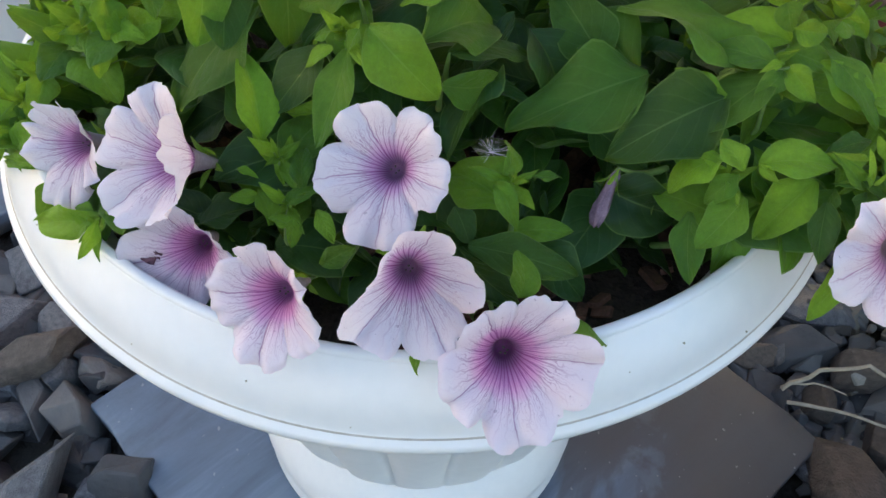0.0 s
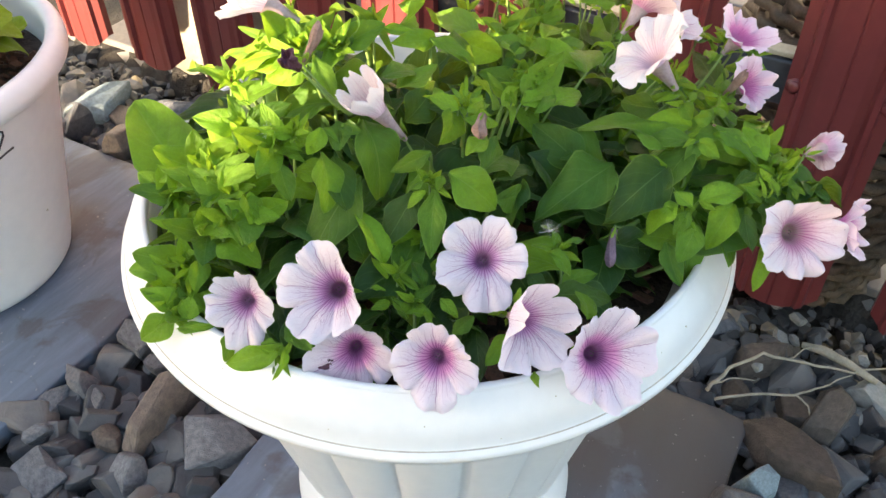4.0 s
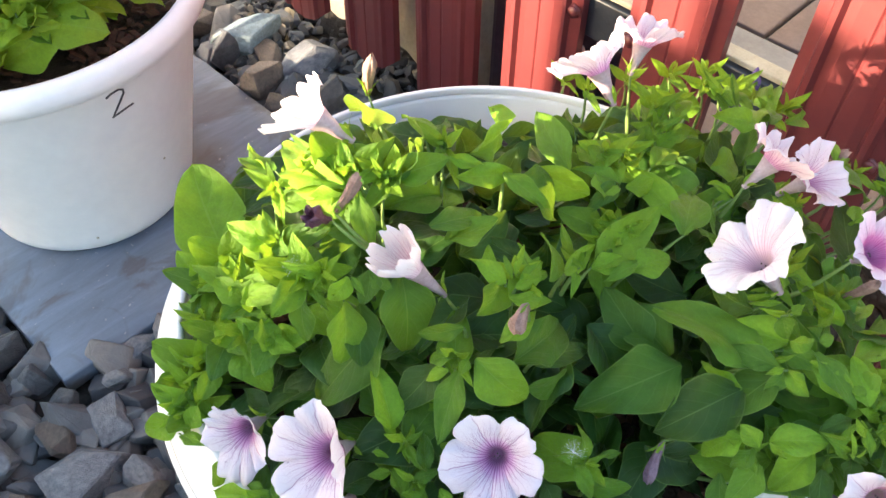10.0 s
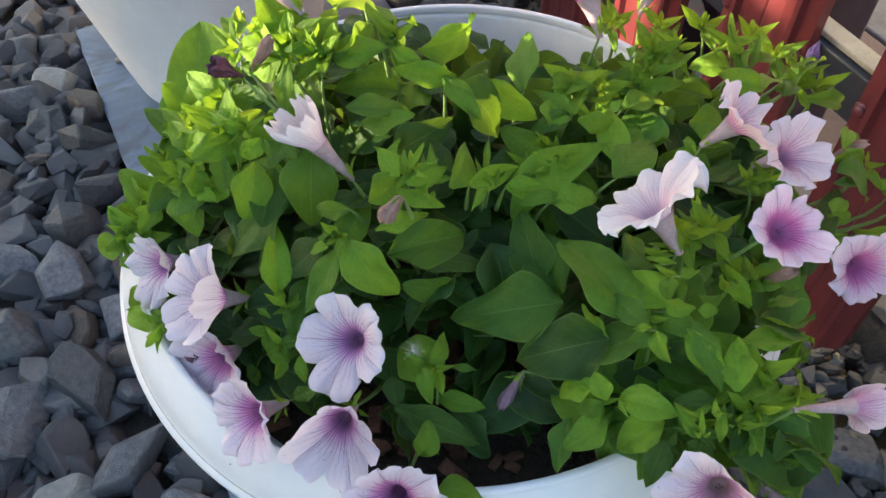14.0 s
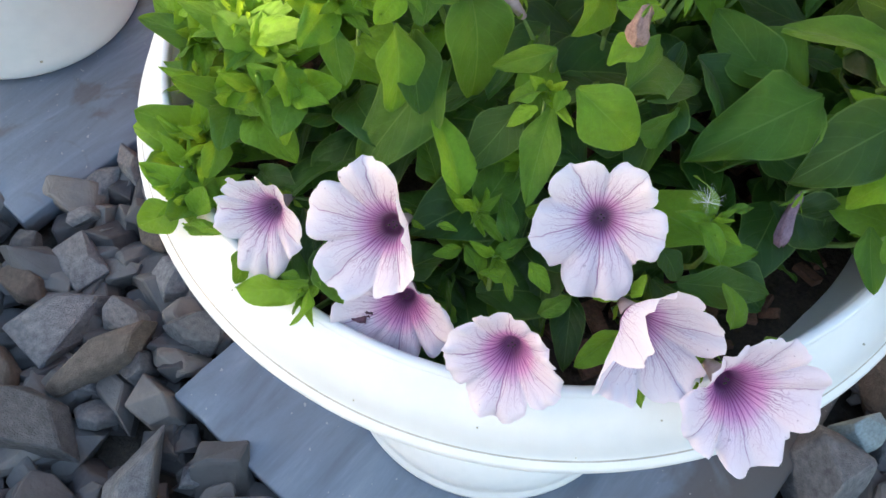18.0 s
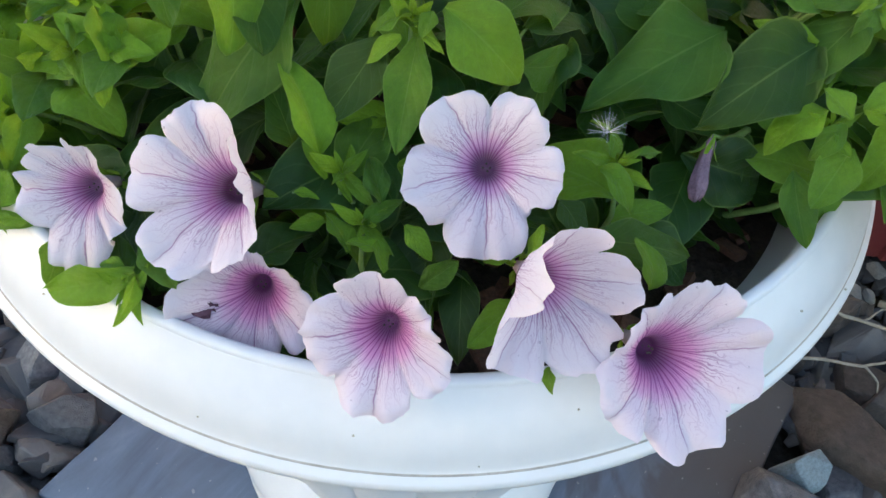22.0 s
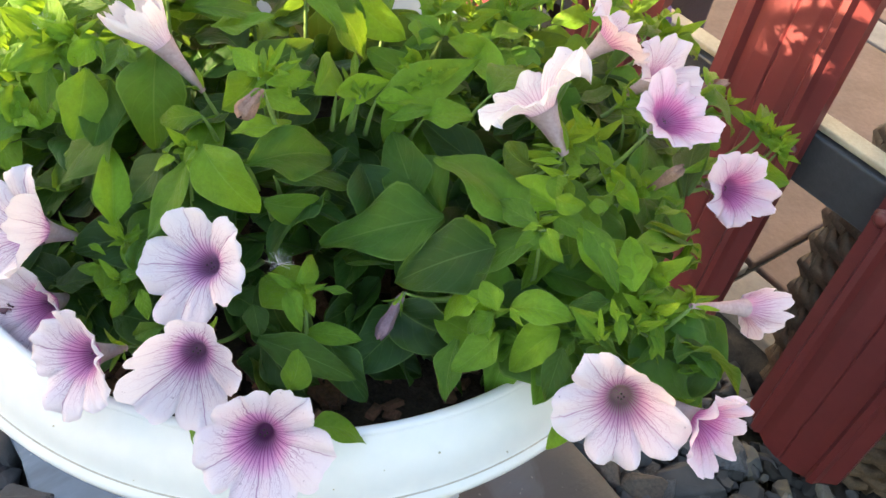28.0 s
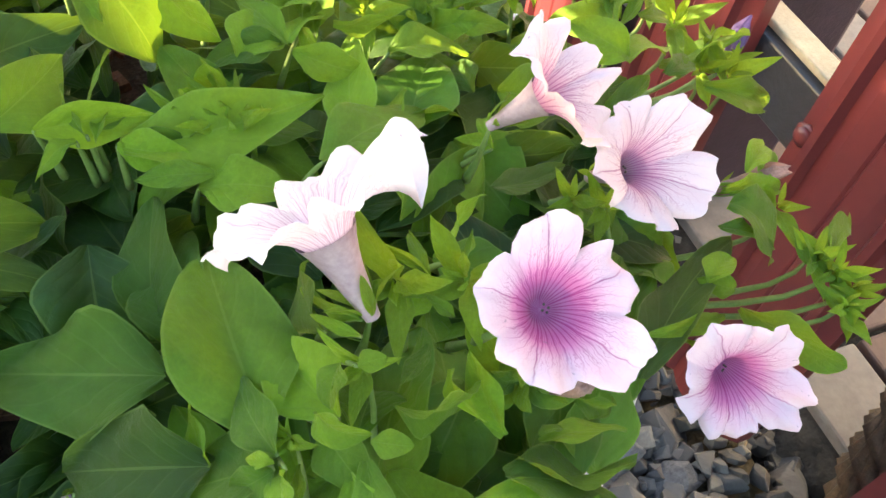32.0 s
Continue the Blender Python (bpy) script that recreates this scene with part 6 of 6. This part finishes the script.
front, back, right = plants
FACE = "pale lilac petunia flower with a dark purple veined throat"
flower(front, (-0.160, 0.270, 0.517), (-0.36, -0.71, 0.60), 0.0285, 1, None, (-0.11, 0.30, 0.48), FACE, lobes=[(145, 0.85, 0.1), (70, 0.85, 0.35), (-20, 0.95, 0.1), (-75, 1.25, -0.1), (190, 0.95, 0)])
flower(front, (-0.106, 0.243, 0.537), (-0.37, -0.61, 0.70), 0.0325, 2, None, (-0.07, 0.29, 0.49), FACE, lobes=[(125, 1.1, 0), (36, 0.75, 0.8), (-44, 0.97, 0.3), (-118, 1.22, -0.05), (184, 1.25, -0.05)])
flower(front, (-0.100, 0.224, 0.500), (-0.20, -0.80, 0.55), 0.0290, 3, M_ROSY, (-0.08, 0.27, 0.46), FACE, lobes=[(130, 0.95, 0.2), (60, 0.75, 0.3), (-35, 1, 0), (-92, 1.15, -0.05), (205, 1.4, -0.05)])
flower(front, (-0.059, 0.188, 0.517), (-0.35, -0.72, 0.60), 0.0290, 4, M_ROSY, (-0.04, 0.25, 0.47), FACE, lobes=[(100, 0.95, 0.2), (35, 0.8, 0.25), (-20, 1.08, 0), (-85, 1.2, -0.05), (195, 1.05, 0)])
flower(front, (-0.005, 0.188, 0.534), (0.0, -0.74, 0.66), 0.0300, 5, None, (0.0, 0.25, 0.48), "pale lilac flower with two petals folded inwards", flare=0.8, cup=0.16, lobes=[(65, 0.85, 0.35), (-5, 1.05, 0.15), (-62, 1.25, -0.05), (-128, 1.25, -0.05), (165, 0.6, 1.2)])
flower(front, (0.033, 0.162, 0.516), (0.0, -0.74, 0.67), 0.0330, 6, M_ROSY, (0.03, 0.24, 0.47), FACE, lobes=[(115, 0.8, 0.2), (50, 1.08, 0.1), (0, 1.2, 0), (-80, 1.2, -0.05), (218, 1, 0.05)])
flower(front, (-0.014, 0.233, 0.545), (-0.20, -0.62, 0.76), 0.0315, 7, None, (0.0, 0.28, 0.50), "pale lilac flower with nibbled petal edges and a dark throat", ruffle=1.3, bite=-38, lobes=[(130, 1, 0), (58, 0.92, 0.05), (-8, 1, 0.05), (-85, 1.2, -0.1), (203, 1.1, -0.05)])
flower(right, (0.194, 0.203, 0.533), (-0.08, -0.80, 0.58), 0.0335, 8, M_PINK, (0.17, 0.27, 0.51), "pinkish-white petunia flower leaning over the rim", flare=0.9, stretch=0.9, lobes=[(140, 0.95, 0), (68, 0.75, 0.45), (-25, 1.05, 0), (-85, 1.05, -0.1), (203, 1.1, 0)])
flower(right, (0.236, 0.203, 0.527), (0.55, -0.70, 0.40), 0.0265, 9, M_MAGENTA, (0.19, 0.27, 0.51), "pink-veined petunia flower tucked behind another")
flower(right, (0.262, 0.270, 0.541), (0.78, 0.45, -0.36), 0.0250, 10, M_PINK, (0.205, 0.245, 0.53), "half-closed lilac flower drooping outwards", closed=0.55, stretch=2.1, lobes=[(100, 0.8, 0.3), (30, 0.8, 0.1), (-50, 1.2, -0.3), (-110, 1.3, -0.35), (180, 0.8, 0.2)])
flower(right, (0.131, 0.314, 0.616), (-0.60, 0.20, 0.78), 0.0350, 11, M_PALE, (0.145, 0.315, 0.55), "white-lilac flower opened flat towards the sky", ruffle=1.3, lobes=[(20, 1.05, 0.1), (95, 0.95, 0.0), (160, 1.1, -0.1), (228, 1.05, -0.15), (300, 0.95, -0.2)])
flower(right, (0.174, 0.400, 0.606), (0.66, 0.22, 0.72), 0.0280, 12, M_PINK, (0.15, 0.40, 0.55), "pink-lilac flower seen from the side, long hairy tube")
flower(right, (0.209, 0.406, 0.581), (0.58, -0.25, 0.77), 0.0290, 13, M_PINK, (0.18, 0.41, 0.54), "pale pink flower with wavy edges")
flower(back, (0.068, 0.475, 0.625), (-0.45, 0.42, 0.78), 0.0330, 14, None, (0.07, 0.47, 0.54), "pale lilac flower at the back, side on")
flower(back, (0.112, 0.515, 0.616), (0.30, 0.35, 0.88), 0.0290, 15, M_PINK, (0.11, 0.50, 0.54), "pink-edged flower at the back of the urn")
flower(back, (-0.112, 0.392, 0.657), (-0.75, 0.15, 0.55), 0.0310, 16, M_PALE, (-0.08, 0.37, 0.61), "white-lilac flower seen from behind", closed=0.25, ruffle=0.6)
flower(back, (-0.060, 0.316, 0.615), (-0.55, -0.05, 0.83), 0.0290, 17, M_PALE, (-0.02, 0.32, 0.55), "white trumpet flower seen from the side", closed=0.6, stretch=1.4)
flower(right, (0.196, 0.309, 0.621), (0.30, -0.38, 0.87), 0.0250, 18, M_MAGENTA, (0.17, 0.33, 0.55), "pink flower with magenta veins and a dark throat", flare=1.0, stretch=0.75)
flower(right, (0.265, 0.367, 0.536), (0.45, -0.72, 0.52), 0.0290, 19, M_MAGENTA, (0.21, 0.39, 0.52), "pink flower with magenta throat leaning outwards", flare=0.8)
bud(back, (-0.098, 0.325, 0.640), (-0.111, 0.316, 0.656), 0.0052, M_WILT, "dark purple withered flower", (-0.07, 0.33, 0.60))
bud(back, (-0.096, 0.330, 0.640), (-0.080, 0.334, 0.662), 0.0034, M_WILTPALE, "brown dry calyx", (-0.07, 0.33, 0.60))
bud(front, (0.004, 0.288, 0.612), (-0.006, 0.277, 0.603), 0.0046, M_WILTPALE, "withered pale pink flower", (0.01, 0.30, 0.57))
bud(front, (0.084, 0.247, 0.533), (0.073, 0.233, 0.512), 0.0034, M_WILTLILAC, "withered greyish-purple flower hanging over the soil", (0.11, 0.26, 0.52))
bud(back, (-0.082, 0.462, 0.612), (-0.082, 0.460, 0.642), 0.0042, M_WILTPALE, "pale closed bud", (-0.07, 0.45, 0.58))
bud(right, (0.236, 0.575, 0.500), (0.245, 0.590, 0.524), 0.0048, M_PURPLE, "purple closed bud", (0.2, 0.54, 0.49))
bud(right, (0.240, 0.452, 0.535), (0.268, 0.464, 0.545), 0.0045, M_WILTPALE, "pale closed bud", (0.21, 0.43, 0.53))
bud(right, (0.200, 0.322, 0.560), (0.212, 0.310, 0.590), 0.0030, M_WILTPALE, "slim brownish closed bud", (0.19, 0.33, 0.54))
bud(front, (-0.128, 0.236, 0.495), (-0.120, 0.222, 0.490), 0.0052, M_WILT, "small dark withered bud", (-0.11, 0.25, 0.47))


CANOPY = [(0, 0, 0.615), (0, 1, -0.011), (0, 2, -3.222), (0, 3, -1.63), (0, 4, 9.819), (1, 0, -0.162), (1, 1, -0.271), (1, 2, 6.695), (1, 3, 16.969), (2, 0, -0.804), (2, 1, 2.208), (2, 2, 20.147), (3, 0, 5.041), (3, 1, -6.102), (4, 0, -14.372)]


def canopy(x, y):
    """Height of the leaf dome."""
    return max(0.485, min(0.64, sum(c * x ** i * (y - 0.4) ** j for i, j, c in CANOPY)))


STANDING = Vector((0.0, 0.02, 0.87))                     # about where a visitor's eye is


def behind_flowers(base, tip):
    """Slides a leaf back from a visitor's eye while it stands before an open flower."""
    away = (base - STANDING).normalized()
    for step in range(5):
        if not any(-0.003 < (rel := base.lerp(tip, k) - f).dot(axis) < 0.05 and (rel - axis * rel.dot(axis)).length < r * 0.9 for f, axis, r in FACES for k in (0.0, 0.35, 0.7, 1.0)):
            return base, tip
        base, tip = base + away * 0.012, tip + away * 0.012
    return None, None


rnd = random.Random(11)
SHAPES = {"B": (BROAD_OLD, MID_OLD), "O": (BROAD, OVAL), "G": (BROAD, OVAL), "Y": (FRESH, YOUNG), "S": (FRESH, YOUNG), "N": (NARROW, NARROW)}
for kind, bx, by, bz, tx, ty, tz, ratio in [*LEAVES_A, *LEAVES_B, *LEAVES_C, *LEAVES_D, *LEAVES_E, *LEAVES_F, *LEAVES_G, *LEAVES_H, *LEAVES_I, *LEAVES_J, *LEAVES_K, *LEAVES_L, *LEAVES_M, *LEAVES_N, *LEAVES_O, *LEAVES_P, *LEAVES_Q, *LEAVES_R, *LEAVES_S, *LEAVES_T, *LEAVES_U, *LEAVES_V, *LEAVES_W, *LEAVES_X]:
    b, t = behind_flowers(Vector((bx, by, bz)), Vector((tx, ty, tz)))
    if b is None:
        continue
    half, pool = (0.115, NARROW) if kind == "N" else (0.17, SLIM_OLD if kind == "B" else SLIM_YOUNG if kind in "YS" else SLIM) if ratio < 0.42 else (0.36, SHAPES[kind][0]) if ratio > 0.62 else (0.26, SHAPES[kind][1])
    if (t - b).length > 0.058 and kind in "BOG" and ratio > 0.36:
        half, pool = 0.35, LARGE_OLD if kind == "B" else LARGE
    d = (t - b).normalized()
    roll = rnd.gauss(0, 0.46) * (0.45 if (t - b).length > 0.065 else 1.0)
    face = (STANDING - b).normalized() + Vector((0, 0, 0.22)) + d.cross(STANDING - b).normalized() * roll
    ob = part("leaf", rnd.choice(pool), None, owner(b))
    ob.matrix_basis = leaf_pose(b, t, face, max(0.7, min(1.7, ratio / (2 * half) * (1 + 0.35 * roll * roll))))
    inner = b.lerp(HEART, 0.12) - Vector((0, 0, 0.014))
    if rnd.random() < 0.3 and b.y > 0.24 and b.x < 0.17 and kind != "N" and behind_flowers(inner, b)[0] is inner:
        stem(owner(b), inner, b, (0, 0, 0.002), 0.0013, "leaf_stalk")
broad_leaf = part("leaf", leaf_mesh(998, 0.34, 0.35, 0.12, 0.46, M_LEAF, 0.03, 0.75), None, plants[1])     # stands up at the rim
broad_leaf.matrix_basis = leaf_pose((-0.179, 0.391, 0.530), (-0.214, 0.446, 0.566), (0.25, -0.75, 0.72), 1.02)
for seed, b, t, face, widen in ((991, (0.097, 0.283, 0.555), (0.033, 0.263, 0.540), (-0.25, -0.45, 0.85), 0.80), (993, (0.125, 0.262, 0.561), (0.073, 0.249, 0.544), (0.05, -0.60, 0.80), 0.95)):
    wavy_leaf = part("leaf", leaf_mesh(seed, 0.36, 0.42, 0.35, 0.36, M_OLD, 0.095, 0.95), None, plants[0])          # the two largest leaves
    wavy_leaf.matrix_basis = leaf_pose(b, t, face, widen)
BACK_TIPS = [(0.294, 0.431, 0.538, 0.018), (0.302, 0.427, 0.535, 0.016), (0.284, 0.432, 0.541, 0.016), (0.300, 0.417, 0.536, 0.015), (0.267, 0.450, 0.543, 0.016), (0.222, 0.510, 0.549, 0.016), (0.228, 0.575, 0.516, 0.018), (0.242, 0.580, 0.510, 0.016), (0.170, 0.525, 0.566, 0.024), (0.205, 0.545, 0.545, 0.022), (0.150, 0.545, 0.560, 0.022), (0.190, 0.572, 0.540, 0.022), (0.120, 0.560, 0.545, 0.020), (0.235, 0.515, 0.548, 0.020), (0.085, 0.545, 0.548, 0.020)]
for x, y, z, size in [*TIPS_A, *TIPS_B, *TIPS_C, *BACK_TIPS]:
    c = Vector((x, y, z))
    out = (STANDING - c).normalized() * 0.55 + upward(c, 0.8) * 0.6
    o = owner(c)
    if rosette(o, c, out, size * 0.82, 8, rnd, 0.8) < 4:
        continue
    if x > 0.16 and y < 0.36:
        continue
    reach = Vector((x, y - 0.396, 0)) * 0.8
    foot = Vector((0, 0.396, 0.455)) + reach * min(1.0, 0.175 / max(reach.length, 0.01))
    leafy_stem(o, foot, c - out.normalized() * size * 0.4, Vector((x * 0.12, (y - 0.39) * 0.12, 0.006)), rnd, size=0.034, pairs=2, room=lambda p: math.hypot(p.x, p.y - 0.396) < 0.20 and p.z < canopy(p.x, p.y) - 0.014)


for x, y, z, size in [(-0.169, 0.366, 0.560, 0.026), (-0.184, 0.362, 0.540, 0.026), (-0.152, 0.333, 0.556, 0.024), (-0.172, 0.328, 0.533, 0.026), (-0.191, 0.324, 0.512, 0.024), (-0.141, 0.313, 0.550, 0.022),
                      (-0.199, 0.297, 0.496, 0.022), (-0.118, 0.330, 0.588, 0.026), (-0.136, 0.354, 0.592, 0.024), (-0.090, 0.369, 0.633, 0.024), (-0.066, 0.369, 0.629, 0.024), (0.107, 0.447, 0.572, 0.024),
                      (0.066, 0.369, 0.577, 0.022), (0.201, 0.265, 0.555, 0.022), (0.194, 0.317, 0.567, 0.020), (-0.191, 0.371, 0.534, 0.026), (-0.161, 0.348, 0.556, 0.026), (-0.208, 0.323, 0.499, 0.022)]:
    c = Vector((x, y, z))
    rosette(owner(c), c, (STANDING - c).normalized() * 0.6 + upward(c, 0.8) * 0.5, size * 0.9, 7, rnd, 1.0, OVAL + BROAD[:5] + YOUNG[:2])
stem(plants[2], (0.150, 0.300, 0.490), (0.205, 0.240, 0.540), (0.01, -0.01, 0.01), 0.0018)


def foliage(o, count, keep, seed, mat, drop, centre=(0.0, 0.40), radius=0.215, low=0.470, reach=0.245):
    """Overlapping leaves in the depth of the plant, one mesh."""
    rnd = random.Random(seed)
    bm = bmesh.new()
    n = 0
    while n < count:
        a, r = rnd.uniform(0, 2 * math.pi), radius * math.sqrt(rnd.random())
        x, y = centre[0] + r * math.cos(a), centre[1] + r * math.sin(a)
        if not keep(x, y):
            continue
        n += 1
        top = canopy(x, y) - drop
        z = rnd.uniform(max(low, top - 0.06), max(low + 0.01, top))
        b = Vector((x, y, z))
        d = Vector((rnd.gauss(0, 1) + x * 4, rnd.gauss(0, 1) + (y - 0.4) * 4, rnd.gauss(0.1, 0.55))).normalized()
        length = rnd.uniform(0.030, 0.058)
        b, tip, face = clear_of_flowers(b, b + d * length, upward(b) + Vector((rnd.gauss(0, 0.6), rnd.gauss(0, 0.6), 0)))
        if b is None or (math.hypot(tip.x, tip.y - 0.396) > (0.218 if tip.x < 0.1 else reach)) or tip.z > canopy(tip.x, tip.y) - drop * 0.6:
            continue
        m = leaf_pose(b, tip, face, rnd.uniform(0.85, 1.2))
        me = rnd.choice(BROAD + OVAL)
        start = len(bm.verts)
        bm.from_mesh(me)
        bm.verts.ensure_lookup_table()
        for v in bm.verts[start:]:
            v.co = m @ v.co
    ob = part("foliage", bm, mat, o, "dense leaves in the depth of the plant, shade put into their green")
    tagged(ob, kind="stuff")


FRONT_GAP = lambda x, y: not (0.05 < x < 0.20 and y < 0.25)
# depth leaves use the greens with shade in their colour
foliage(plants[0], 170, lambda x, y: x <= 0.10 and y <= 0.33 and y > 0.225 and FRONT_GAP(x, y), 51, M_SHADED, 0.030)
foliage(plants[1], 330, lambda x, y: x <= 0.10 and 0.33 < y < 0.565, 52, M_SHADED, 0.038)
foliage(plants[2], 330, lambda x, y: x > 0.08 and y > 0.26, 53, M_SHADED, 0.034)
foliage(plants[2], 160, lambda x, y: x > 0.12 and y > 0.25, 54, M_HALF_SHADED, 0.022, (0.18, 0.38), 0.115, 0.495)
foliage(plants[2], 90, lambda x, y: x > 0.14 and 0.236 < y < 0.29, 55, M_HALF_SHADED, 0.008, (0.19, 0.25), 0.06, 0.515, 0.30)

# dandelion seed caught on the leaves
fluff = thing("dandelion_seed", "white dandelion seed caught on the petunia", "seed", Matrix.Translation((0.026, 0.228, 0.560)))
rnd = random.Random(5)
for k in range(54):
    d = Vector((rnd.gauss(0, 1), rnd.gauss(0, 1), rnd.gauss(0.6, 0.6))).normalized() * rnd.uniform(0.005, 0.0085)
    part("hair", tube([(0, 0, 0), d * 0.5, d], 0.000022, 4), M_FLUFF, fluff)

copy_thing(fluff, Matrix.Translation((-0.123, 0.328, 0.598)))

LIME = leaf_pool(460, 0.34, M_LIME, 7, 0.55, 0.65)

# ---------- seedlings in the numbered pot ----------
salad = thing("petunia", "young leafy petunia growing in the numbered pot", "plant", Matrix.Translation((POT.x, POT.y, 0.33)))
rnd = random.Random(9)
for k in range(120):
    a, r = rnd.uniform(0, 2 * math.pi), 0.17 * math.sqrt(rnd.random())
    c = Vector((r * math.cos(a) - 0.03, r * math.sin(a) - 0.01, 0.03 + 0.27 * (1 - (r / 0.19) ** 2) * rnd.uniform(0.2, 1.1)))
    axis = Vector((c.x * 3, c.y * 3, 0.8))
    rosette(salad, c, axis, rnd.uniform(0.034, 0.052), 6, rnd, 1.1, LIME)
    leafy_stem(salad, (c.x * 0.5, c.y * 0.5, 0.0), c, (c.x * 0.1, c.y * 0.1, 0.0), rnd, 0.0024, 0.05, 1)
